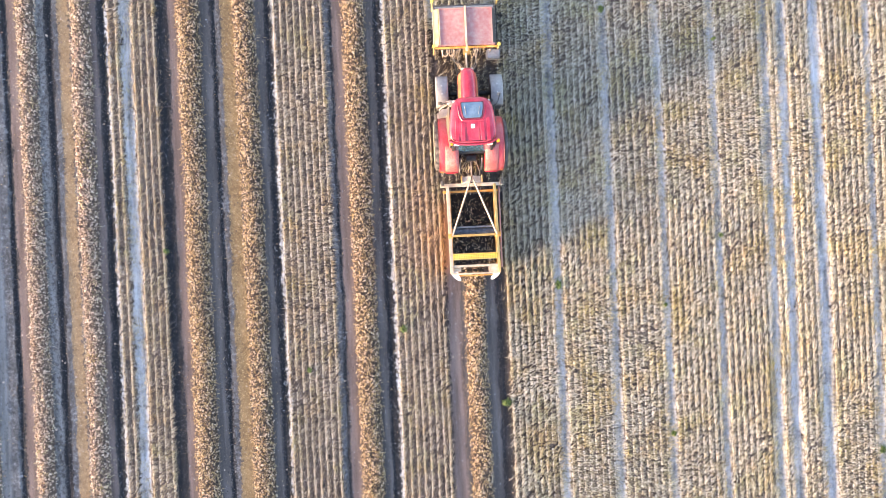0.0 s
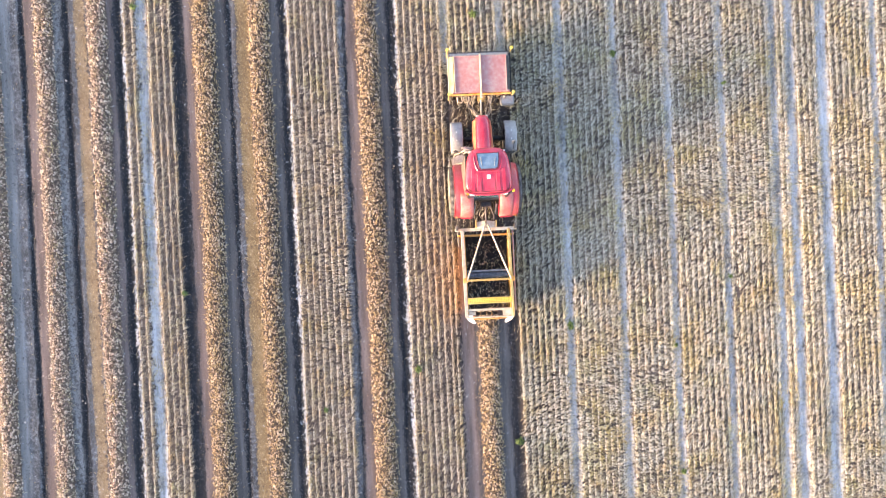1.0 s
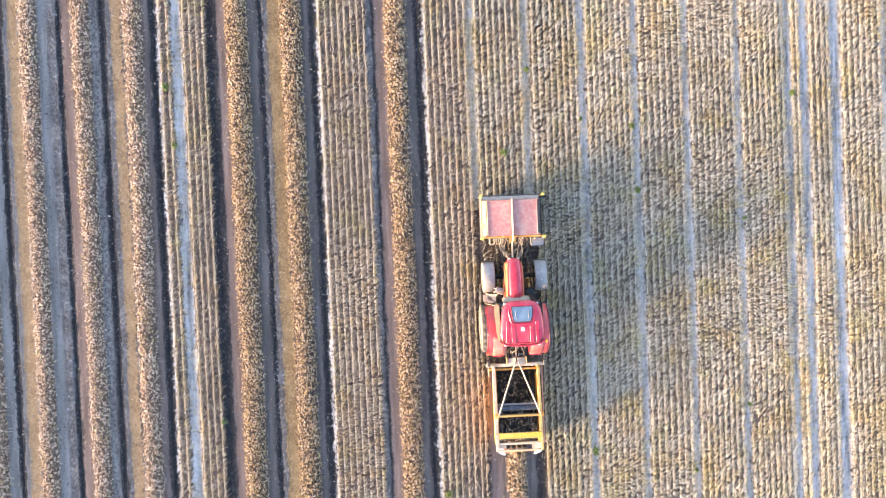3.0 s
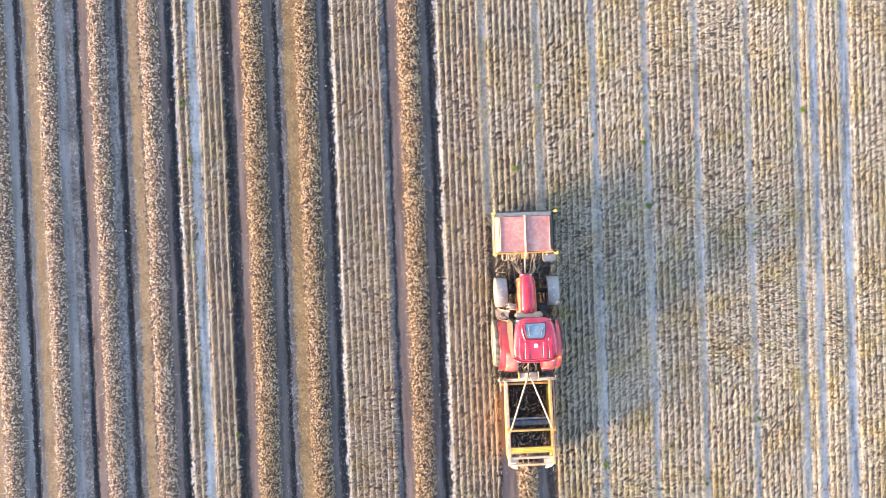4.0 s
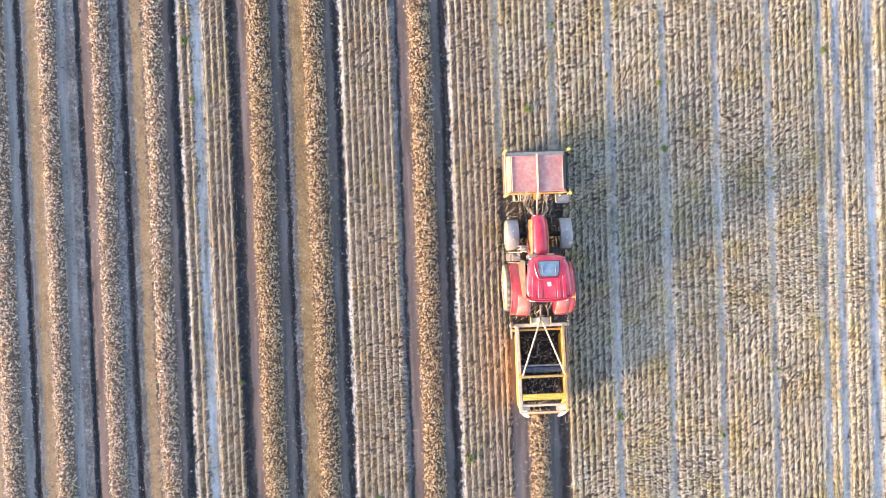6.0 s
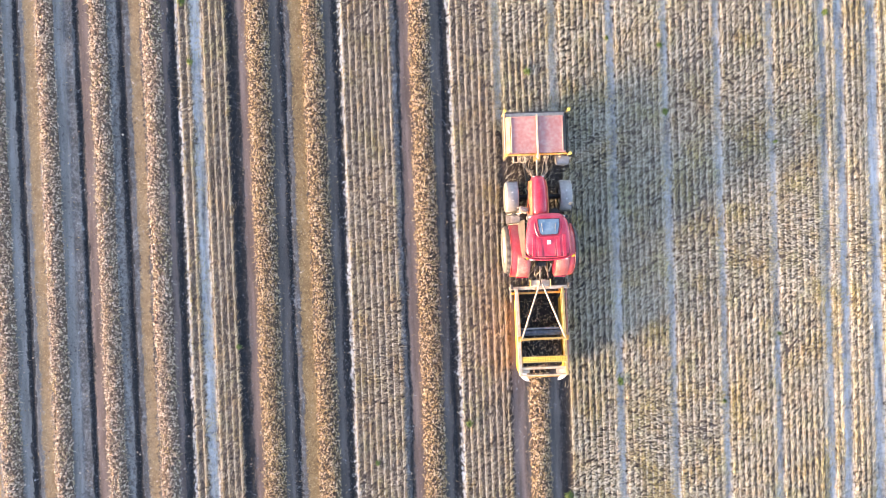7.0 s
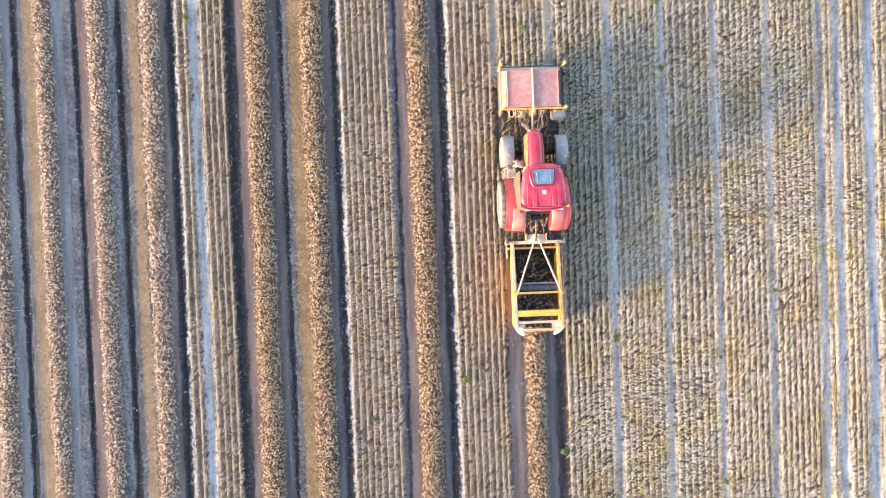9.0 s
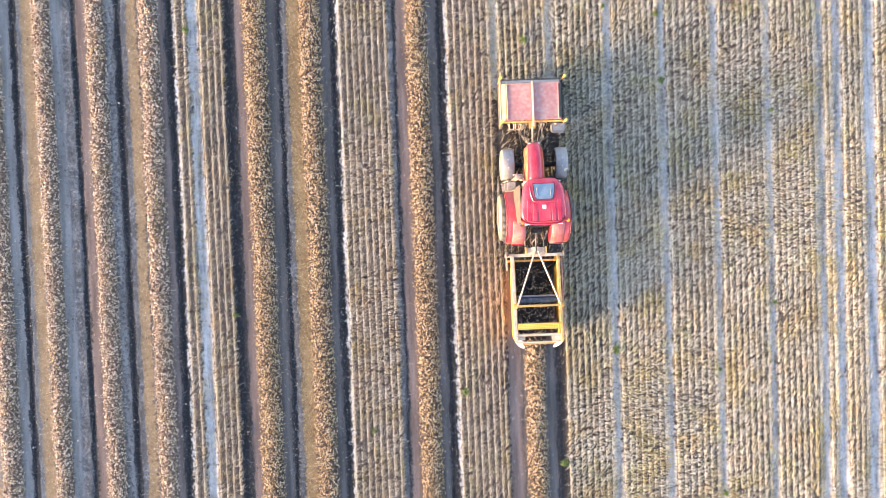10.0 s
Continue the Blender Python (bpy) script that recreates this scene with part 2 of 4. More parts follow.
M_GROOVE = mat("shaded_red_paint", [(0.09, 0.008, 0.014), (0.13, 0.012, 0.02)], 0.5, scale=5, fine=40, bump=0.0)
M_SIDEWALL = mat("dusty_tyre_sidewall", [(0.105, 0.09, 0.075), (0.15, 0.13, 0.108), (0.20, 0.175, 0.15)], 0.85, scale=6, fine=30, bump=0.2, depth=0.003)
M_LAMP = mat("amber_plastic", [(0.75, 0.30, 0.02), (0.85, 0.42, 0.03)], 0.25, scale=10, fine=60, bump=0.0)
M_MARK = mat("marker_plastic", [(0.62, 0.50, 0.08), (0.72, 0.60, 0.16)], 0.4, scale=10, fine=60, bump=0.0)
M_HOSE = mat("hose_rubber", [(0.05, 0.045, 0.04), (0.22, 0.17, 0.12), (0.40, 0.30, 0.19)], 0.6, scale=4, fine=30, bump=0.1, depth=0.002)
M_GLASS = mat("tinted_glass", [(0.03, 0.07, 0.10), (0.05, 0.10, 0.14)], 0.06, scale=1, fine=6, bump=0.0, spec=1.0)
M_SKYLIGHT = mat("skylight_glass", [(0.10, 0.155, 0.20), (0.15, 0.21, 0.26)], 0.08, scale=3, fine=20, bump=0.0, spec=1.0)
# ======================= mesh helpers =======================
def mesh_np(name, verts, faces, material, smooth=False):
    """One mesh object from arrays; all faces have the same number of corners."""
    me = bpy.data.meshes.new(name)
    faces = np.asarray(faces, dtype=np.int32)
    n, k = faces.shape
    me.vertices.add(len(verts))
    me.vertices.foreach_set("co", np.asarray(verts, dtype=np.float32).ravel())
    me.loops.add(n * k)
    me.loops.foreach_set("vertex_index", faces.ravel())
    me.polygons.add(n)
    me.polygons.foreach_set("loop_start", np.arange(0, n * k, k, dtype=np.int32))
    me.polygons.foreach_set("use_smooth", np.full(n, smooth))
    me.materials.append(material)
    me.update(calc_edges=True)
    me.validate()
    return new(name, me)


def part(name, bm, material, parent=None, label="", smooth=False):
    me = bpy.data.meshes.new(name)
    bmesh.ops.recalc_face_normals(bm, faces=bm.faces[:])
    bm.to_mesh(me)
    bm.free()
    if smooth:
        me.polygons.foreach_set("use_smooth", np.full(len(me.polygons), True))
    me.materials.append(material)
    ob = new(name, me)
    if parent:
        ob.parent = parent
    if label:
        tagged(ob, label)
    return ob


def box(c, s, rot=(0, 0, 0), bev=0.008, bm=None, seg=1):
    bm = bm or bmesh.new()
    m = pose(*c, *rot) @ Matrix.Diagonal((*s, 1))
    vs = bmesh.ops.create_cube(bm, size=1, matrix=m)["verts"]
    if bev:
        es = list({e for v in vs for e in v.link_edges})
        bmesh.ops.bevel(bm, geom=es, offset=min(bev, 0.4 * min(s)), segments=seg, affect="EDGES")
    return bm


def rod(p0, p1, r, r1=None, n=10, bm=None):
    bm = bm or bmesh.new()
    a, b = Vector(p0), Vector(p1)
    q = (b - a).to_track_quat("Z", "Y").to_matrix().to_4x4()
    bmesh.ops.create_cone(bm, cap_ends=True, segments=n, radius1=r, radius2=r if r1 is None else r1, depth=(b - a).length, matrix=Matrix.Translation((a + b) / 2) @ q)
    return bm


def beam(p0, p1, w, h, bev=0.006, bm=None):
    """Square tube from p0 to p1."""
    bm = bm or bmesh.new()
    a, b = Vector(p0), Vector(p1)
    q = (b - a).to_track_quat("Y", "Z").to_matrix().to_4x4()
    m = Matrix.Translation((a + b) / 2) @ q @ Matrix.Diagonal((w, (b - a).length, h, 1))
    vs = bmesh.ops.create_cube(bm, size=1, matrix=m)["verts"]
    bmesh.ops.bevel(bm, geom=list({e for v in vs for e in v.link_edges}), offset=min(bev, 0.3 * min(w, h)), segments=1, affect="EDGES")
    return bm


def hose(pts, r, n=7, steps=5, bm=None):
    """A bent tube through the points."""
    bm = bm or bmesh.new()
    p = [Vector(q) for q in pts]
    p = [2 * p[0] - p[1]] + p + [2 * p[-1] - p[-2]]
    line = []
    for i in range(1, len(p) - 2):
        for k in range(steps):
            t = k / steps
            line.append(0.5 * (2 * p[i] + (p[i + 1] - p[i - 1]) * t + (2 * p[i - 1] - 5 * p[i] + 4 * p[i + 1] - p[i + 2]) * t * t + (3 * p[i] - p[i - 1] - 3 * p[i + 1] + p[i + 2]) * t ** 3))
    line.append(p[-2])
    rings = []
    for i, c in enumerate(line):
        d = (line[min(i + 1, len(line) - 1)] - line[max(i - 1, 0)]).normalized()
        u = d.orthogonal().normalized() if not rings else (u - d * u.dot(d)).normalized()
        v = d.cross(u)
        rings.append([bm.verts.new(c + r * (math.cos(a) * u + math.sin(a) * v)) for a in (2 * math.pi * k / n for k in range(n))])
    for a, b in zip(rings, rings[1:]):
        for k in range(n):
            bm.faces.new((a[k], a[(k + 1) % n], b[(k + 1) % n], b[k]))
    bm.faces.new(rings[0][::-1])
    bm.faces.new(rings[-1])
    return bm


def loft(rings, bm=None):
    """Closed skin over rings of equally many points, with caps."""
    bm = bm or bmesh.new()
    vs = [[bm.verts.new(p) for p in r] for r in rings]
    n = len(vs[0])
    for a, b in zip(vs, vs[1:]):
        for k in range(n):
            bm.faces.new((a[k], a[(k + 1) % n], b[(k + 1) % n], b[k]))
    bm.faces.new(vs[0][::-1])
    bm.faces.new(vs[-1])
    return bm


def thing(name, at, label, category, group=""):
    e = new(name)
    e.matrix_world = pose(*at)
    e.empty_display_size = 0.3
    return tagged(e, label, category, group)


# ======================= field: ground =======================
# plan across the rows (x) ; rows run along y, tractor faces +y
Y0, Y1 = -12.3, 15.2                    # stretch with plants
LIFT_Y = -0.35                          # the lifter's share: lifted behind it
TRENCHES = [(-22.5, -12.32), (-10.62, -6.55), (-4.80, -2.70)]
OWN_TRENCH = (-0.86, 1.18)
RIDGES = [(-19.85, 0.14, 0.012), (-17.80, 0.13, 0.012), (-16.10, 0.16, 0.02), (-14.13, 0.13, 0.012), (-8.43, 0.10, 0.012)]
RUTS = [(-19.98, 0.05), (-17.98, 0.05), (-15.86, 0.06), (-14.31, 0.05), (-12.48, 0.06), (-10.45, 0.12), (-8.60, 0.05), (-6.72, 0.06), (-4.56, 0.05), (-2.93, 0.06)]
# dark strips: damp clods, plus crop and rut shade put into the colour
MOIST_SHADE = [(-15.99, -15.76), (-12.65, -12.33), (-10.62, -10.22), (-6.87, -6.57), (-3.05, -2.72), (-4.62, -4.49), (-18.10, -17.83), (-14.45, -14.18), (-8.73, -8.47)]
LIT_BANKS = [(-12.36, -12.24), (-6.60, -6.48), (-2.75, -2.62)]             # dry pale rim of the beds, its sunlit edge put into the colour
LITTER = [(-19.72, -19.25), (-17.72, -17.31), (-14.02, -13.65), (-8.36, -7.91)]
RIMS = [(-16.30, -15.97), (-17.82, -17.70), (-14.18, -14.04), (-8.56, -8.42), (-4.80, -4.63)]   # crumbly pale edge of the ruts
DUSTY_HAZE = [(-22.5, -12.4)]               # older strips, dried pale; haze towards the sun also put into the colour
# reddish strips beside windrows; the low sun's warmth is put into their colour
RUDDY_LIT = [(-10.22, -9.85), (-4.50, -4.10), (-15.80, -15.42), (-12.95, -12.66)]
OWN_MOIST_SHADE = [(0.87, 1.20)]
TRACKS = [(-11.86, -11.50), (2.93, 3.27), (4.90, 5.22), (6.82, 7.12), (8.76, 9.08), (10.64, 11.05), (11.25, 11.70), (12.40, 12.92), (14.40, 14.72), (16.4, 16.7)]
FRONT_TRACKS = [(-1.16, -0.86), (0.86, 1.16)]
WINDROWS = [(-18.80, 0.37), (-16.96, 0.32), (-15.09, 0.33), (-13.23, 0.345), (-9.50, 0.40), (-7.54, 0.38), (-3.74, 0.39), (0.12, 0.37)]


def step(x, a, b, soft):
    return 0.25 * (1 + np.tanh((x - a) / soft / 2)) * (1 - np.tanh((x - b) / soft / 2))


def inside(x, spans):
    r = np.zeros_like(x, dtype=bool)
    for a, b in spans:
        r |= (x > a) & (x < b)
    return r


def wave(x, y, f, seed):
    """Cheap smooth noise, about -1 to 1."""
    rng = np.random.RandomState(seed)
    s = np.zeros_like(x)
    for k in range(6):
        a, p, g = rng.uniform(0, 6.283), rng.uniform(0, 6.283), f * rng.uniform(0.6, 1.7)
        s += np.sin(g * (math.cos(a) * x + math.sin(a) * y) + p)
    return s / 3.0


def soil_z(x, y):
    wob = 0.03 * wave(0 * x, y, 1.3, 3)
    xx = x + wob
    z = np.zeros_like(x)
    lifted = np.zeros_like(x)
    for a, b in TRENCHES:
        lifted = np.maximum(lifted, step(xx, a, b, 0.02))
    own = step(xx, *OWN_TRENCH, 0.02) * 0.5 * (1 - np.tanh((y - LIFT_Y) / 0.16))
    lifted = np.maximum(lifted, own)
    z -= 0.03 * lifted
    for c, w, h in RIDGES:
        z += h * np.exp(-((xx - c) / w) ** 4)
    for c, w in RUTS:
        z -= 0.035 * np.exp(-((xx - c) / w) ** 4)
    for a, b in TRACKS:
        z -= 0.06 * step(xx, a, b, 0.02)
    front = 0.5 * (1 + np.tanh((y - LIFT_Y) / 0.2))
    for a, b in FRONT_TRACKS:
        z -= 0.03 * step(xx, a, b, 0.02) * front
    return z, lifted


def grid_line(a, b, d, outer):
    fine = np.arange(a, b + d / 2, d)
    return np.concatenate([[a - o for o in outer[::-1]], fine, [b + o for o in outer]])


gx = grid_line(-22.5, 17.5, 0.05, [1, 3, 8, 20, 60, 150, 400, 900])
gy = grid_line(-14.0, 17.5, 0.2, [1, 3, 8, 20, 60, 150, 400, 900])
XX, YY = np.meshgrid(gx, gy)
ZZ, LIFTED = soil_z(XX, YY)
near = (np.abs(XX) < 26) & (YY > -16) & (YY < 20)
rough_amp = np.where(LIFTED > 0.5, 0.004, 0.012)
dark_strip_here = inside(XX, MOIST_SHADE) | (inside(XX, OWN_MOIST_SHADE) & (YY < LIFT_Y))
rough_amp = np.where(dark_strip_here, 0.022, rough_amp)
rough_amp = np.where(inside(XX, TRACKS), 0.016, rough_amp)
rs = np.random.RandomState(5)
ZZ = ZZ + near * rough_amp * (0.6 * wave(XX, YY, 9, 11) + rs.normal(0, 0.7, XX.shape))
nx, ny = len(gx), len(gy)
idx = np.arange(nx * ny).reshape(ny, nx)
quads = np.stack([idx[:-1, :-1], idx[:-1, 1:], idx[1:, 1:], idx[1:, :-1]], -1).reshape(-1, 4)
ground = mesh_np("ground", np.stack([XX, YY, ZZ], -1).reshape(-1, 3), quads, M_GROUND, True)


def soft_mask(spans, lo=-1e4, hi=1e4):
    w = np.zeros_like(XX)
    for a, b in spans:
        w = np.maximum(w, step(XX + 0.025 * wave(XX, YY, 3.0, 8) + 0.025 * wave(XX, YY, 11.0, 9), a, b, 0.04))
    return w * ((YY > lo) & (YY < hi))


for key, w in (("brown", np.maximum.reduce([np.clip((XX - 0.6) / 4.5, 0, 0.8), 0.7 * soft_mask([(-12.3, -10.66)]), 0.62 * soft_mask([(-6.5, -4.84), (-2.62, -1.16)]), 0.6 * soft_mask([(-0.86, 0.86)], lo=5.4)])), ("lifted", np.maximum(soft_mask(TRENCHES), soft_mask([OWN_TRENCH], hi=LIFT_Y))), ("dusty", soft_mask(DUSTY_HAZE) * np.clip((-10.5 - XX) / 7.5, 0, 0.85)), ("litter", soft_mask(LITTER[3:])), ("tan", soft_mask(LITTER[:3])), ("ruddy_lit", np.maximum(soft_mask(RUDDY_LIT), soft_mask([(-0.86, -0.38)], hi=LIFT_Y))), ("rim", soft_mask(RIMS)),
               ("moist_shade", np.maximum(soft_mask(MOIST_SHADE), soft_mask(OWN_MOIST_SHADE, hi=LIFT_Y))), ("track", np.maximum(np.maximum(soft_mask(TRACKS), soft_mask(LIT_BANKS)), soft_mask(FRONT_TRACKS, lo=5.9)))):
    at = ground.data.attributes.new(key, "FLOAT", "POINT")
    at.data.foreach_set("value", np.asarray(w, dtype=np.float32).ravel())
tagged(ground, "brown field soil with lifted strips and pale wheel tracks", "ground", kind="structure")

# ======================= field: plants =======================
def bulbs(rng, pos, size, squash=(0.85, 1.1), upright=False):
    """Low onion bulbs with a short neck at the given places."""
    n, seg = len(pos), 4
    a = np.arange(seg) * 2 * np.pi / seg
    tv = [(0, 0, -0.48)]
    for r, z, o in ((0.46, -0.18, 0.0), (0.42, 0.2, 0.78)):
        tv += [(r * math.cos(t + o), r * math.sin(t + o), z) for t in a]
    tv.append((0, 0, 0.75))
    tv = np.array(tv)
    tf = []
    for k in range(seg):
        k2 = (k + 1) % seg
        tf += [(0, 1 + k2, 1 + k), (1 + k, 1 + k2, 5 + k), (1 + k2, 5 + k2, 5 + k), (5 + k, 5 + k2, 9)]
    tf = np.array(tf)
    q = rng.normal(size=(n, 4)) if not upright else np.stack([np.ones(n) * 3, rng.normal(size=n) * 0.6, rng.normal(size=n) * 0.6, rng.normal(size=n)], 1)
    q /= np.linalg.norm(q, axis=1)[:, None]
    w, x, y, z = q.T
    R = np.stack([1 - 2 * (y * y + z * z), 2 * (x * y - z * w), 2 * (x * z + y * w), 2 * (x * y + z * w), 1 - 2 * (x * x + z * z), 2 * (y * z - x * w), 2 * (x * z - y * w), 2 * (y * z + x * w), 1 - 2 * (x * x + y * y)], -1).reshape(n, 3, 3)
    s = (size * rng.uniform(0.7, 1.25, n))[:, None, None] * tv[None] * np.stack([np.ones(n), np.ones(n), rng.uniform(*squash, n)], -1)[:, None, :]
    v = np.einsum("nij,nkj->nki", R, s) + pos[:, None, :]
    f = tf[None] + (np.arange(n) * len(tv))[:, None, None]
    return v.reshape(-1, 3), f.reshape(-1, 3)


def leaves(rng, base, heading, length, lift, width, curl=0.6, roll=0.9):
    """Thin arching leaves that start at base and fall along heading."""
    n = len(base)
    s = np.array([0.0, 0.14, 0.55, 1.0])
    bend = rng.normal(0, curl, n)
    h = heading[:, None] + bend[:, None] * s[None]
    step_ = np.diff(s, prepend=0)[None] * length[:, None]
    px_ = base[:, 0:1] + np.cumsum(np.cos(h) * step_, 1)
    py_ = base[:, 1:2] + np.cumsum(np.sin(h) * step_, 1)
    arch = np.array([0.0, 1.0, 0.7, 0.1])[None] + rng.normal(0, 0.15, (n, 4))
    pz_ = base[:, 2:3] + lift[:, None] * np.clip(arch, 0.05, 1.4)
    ro = rng.normal(0, roll, n)[:, None]
    wd = width[:, None] * np.array([0.8, 1.0, 0.8, 0.15])[None] / 2
    ox, oy, oz = -np.sin(h) * np.cos(ro) * wd, np.cos(h) * np.cos(ro) * wd, np.sin(ro) * wd
    c = np.stack([px_, py_, pz_], -1)
    o = np.stack([ox, oy, oz], -1)
    v = np.stack([c - o, c + o], 2).reshape(n, 8, 3)
    f = np.array([(0, 2, 3, 1), (2, 4, 5, 3), (4, 6, 7, 5)])[None] + (np.arange(n) * 8)[:, None, None]
    return v.reshape(-1, 3), f.reshape(-1, 4)


def bed_rows(a, b, pitch=0.232):
    a, b = a - 0.04, b + 0.04
    n = max(1, round((b - a) / pitch))
    return [a + (i + 0.5) * (b - a) / n for i in range(n)]


BEDS = [(-12.34, -11.90), (-11.48, -10.62), (-6.58, -4.80), (-2.72, -1.12), (1.22, 2.95), (3.25, 4.92), (5.20, 6.84), (7.10, 8.80), (9.04, 10.72),
        (11.0, 11.28), (11.66, 12.44), (12.88, 14.42), (14.68, 16.4)]
OWN_BED = (-0.88, 0.88)


def standing_crop(name, beds, ya, yb, seed, density=16.0, leaf_n=7, leaf_len=0.185, with_bulbs=True, leaf_material=None):
    rng = np.random.RandomState(seed)
    bp, lb = [], []
    for a, b in beds:
        for x0 in bed_rows(a, b):
            n = int((yb - ya) * density)
            y = np.linspace(ya, yb, n) + rng.normal(0, 0.020, n)
            x = x0 + rng.normal(0, 0.008, n) + 0.009 * wave(0 * y + x0, y, 1.1, 17)
            keep = rng.uniform(size=n) > 0.06 + 0.10 * (wave(x, y, 1.1, 21) > 0.75)
            bp.append(np.stack([x, y, np.zeros(n)], -1)[keep])
    p = np.concatenate(bp)
    p[:, 2] = soil_z(p[:, 0], p[:, 1])[0] + 0.022
    if with_bulbs:
        v, f = bulbs(rng, p, np.where(p[:, 0] > 1.0, 0.055, 0.053), upright=True)
        ob = mesh_np("onion_row_bulbs", v, f, M_ROWBULB, True)
        tagged(ob, "pale onion bulbs growing half out of the soil in rows", "onions", kind="stuff")
    lb = np.repeat(p, leaf_n, 0) + rng.normal(0, 0.014, (len(p) * leaf_n, 3)) * (1, 2.4, 0.3)
    n = len(lb)
    lb[:, 0] += np.where(rng.uniform(size=n) < np.where(lb[:, 0] > 3.0, 0.34, 0.2), rng.normal(0, 0.08, n), 0)
    side = wave(lb[:, 0], lb[:, 1], 0.8, 31) + 0.2 * wave(lb[:, 0], lb[:, 1], 3.4, 32)
    lean = np.where(lb[:, 0] > 1.0, 0.62, 0.82)
    main = np.where(rng.uniform(size=n) < np.where(lb[:, 0] > 1.0, 0.87, 0.90), lean + 0.5 * side, lean - 3.0 + 0.5 * side)
    head = main + rng.normal(0, np.where(lb[:, 0] > 1.0, 0.28, 0.27), n)
    v, f = leaves(rng, lb, head, leaf_len * np.where(lb[:, 0] > 1.0, 1.12, 1.0) * rng.uniform(0.45, 1.3, n), rng.uniform(0.015, 0.07, n), np.where(lb[:, 0] > 1.0, 1.0, 0.75) * rng.uniform(0.010, 0.022, n), curl=0.5)
    ob = mesh_np(name, v, f, leaf_material or M_LEAF, True)
    tagged(ob, "withered straw-coloured onion leaves fallen over along the rows", "onion leaves", kind="stuff")


standing_crop("onion_leaves", [b for b in BEDS if b[0] > 0], Y0, Y1, 41)
standing_crop("onion_leaves", [b for b in BEDS if b[0] < 0], Y0, Y1, 44, leaf_material=M_TANLEAF)
standing_crop("onion_leaves", [(-1.08, -0.94)], Y0, 2.6, 45, leaf_material=M_TANLEAF)
standing_crop("onion_leaves", [OWN_BED], 5.6, Y1, 42)
standing_crop("topped_onion_leaves", [OWN_BED], LIFT_Y - 0.2, 5.6, 43, leaf_n=3, leaf_len=0.14, with_bulbs=False)


def windrow(c, half, ya, yb, seed, high=0.175, dry=False):
    rng = np.random.RandomState(seed)

    def top(x, y):
        u = np.clip(np.abs((x - c - 0.03 * wave(0 * y, y, 2.1, seed)) / (half * (1 + 0.07 * wave(0 * y, y, 3.7, seed + 1)))), 0, 1)
        return -0.035 + high * (1 - u ** 2.6) * (0.9 + 0.12 * wave(x, y, 7, seed + 2))

    xs = np.linspace(c - half * 1.05, c + half * 1.05, 17)
    ys = np.arange(ya, yb + 0.05, 0.12)
    X, Y = np.meshgrid(xs, ys)
    Z = top(X, Y) - 0.03 + rng.normal(0, 0.012, X.shape)
    Z[:, 0] = Z[:, -1] = -0.07
    k = np.arange(X.size).reshape(X.shape)
    fq = np.stack([k[:-1, :-1], k[:-1, 1:], k[1:, 1:], k[1:, :-1]], -1).reshape(-1, 4)
    mound = mesh_np("windrow_mound", np.stack([X, Y, Z], -1).reshape(-1, 3), fq, M_DRYLITTER if dry else M_LITTER, True)
    tagged(mound, "low windrow of soil and dry onion litter", "windrow", kind="stuff")
    n = int((yb - ya) * 2 * half * (250 if dry else 290))
    x = c + half * rng.uniform(-1.02, 1.02, n) + rng.normal(0, 0.015, n)
    y = rng.uniform(ya, yb, n)
    z = top(x, y) + rng.uniform(-0.045, 0.035, n)
    stray = rng.uniform(size=n) < 0.012
    x = np.where(stray, c + rng.normal(0, half * 1.3, n), x)
    z = np.where(stray, np.maximum(top(x, y), -0.035) + 0.02, z)
    v, f = bulbs(rng, np.stack([x, y, z], -1), 0.067 if dry else 0.058)
    ob = mesh_np("lifted_onions", v, f, M_DRYBULB if dry else M_BULB, True)
    tagged(ob, "dry pale onions lying lifted in a long windrow" if dry else "golden brown onions lying lifted in a long windrow", "onions", kind="stuff")
    n = int((yb - ya) * 2 * half * (180 if dry else 250))
    x = c + half * rng.uniform(-1.1, 1.1, n)
    y = rng.uniform(ya, yb, n)
    b = np.stack([x, y, np.maximum(top(x, y), -0.03) + 0.01], -1)
    v, f = leaves(rng, b, rng.uniform(0, 6.283, n), rng.uniform(0.06, 0.20 if dry else 0.13, n), rng.uniform(0.01, 0.05, n), rng.uniform(0.010, 0.022 if dry else 0.028, n))
    ob = mesh_np("windrow_leaves", v, f, M_TANLEAF if dry else M_STRAW, True)
    tagged(ob, "dry straw-coloured onion leaves among the windrow", "onion leaves", kind="stuff")


for i, (c, half) in enumerate(WINDROWS):
    windrow(c, half, Y0, Y1 if i < len(WINDROWS) - 1 else -2.95, 100 + 7 * i, dry=c < -12)

# crumbs and clods on the lifted strips
rng = np.random.RandomState(77)
cl = []
for a, b, n in [(-20, -12.32, 700), (-10.62, -6.55, 600), (-4.8, -2.7, 350)]:
    cl.append(np.stack([rng.uniform(a, b, n), rng.uniform(Y0, Y1, n)], -1))
for a, b in MOIST_SHADE:
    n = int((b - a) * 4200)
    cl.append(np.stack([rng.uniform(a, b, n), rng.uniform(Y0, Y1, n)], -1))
for a, b in OWN_MOIST_SHADE:
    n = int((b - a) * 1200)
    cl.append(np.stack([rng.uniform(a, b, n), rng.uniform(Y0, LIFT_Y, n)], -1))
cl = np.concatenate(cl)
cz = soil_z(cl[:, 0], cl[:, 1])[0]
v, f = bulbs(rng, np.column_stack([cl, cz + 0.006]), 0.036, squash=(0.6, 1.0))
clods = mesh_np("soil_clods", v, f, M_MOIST)
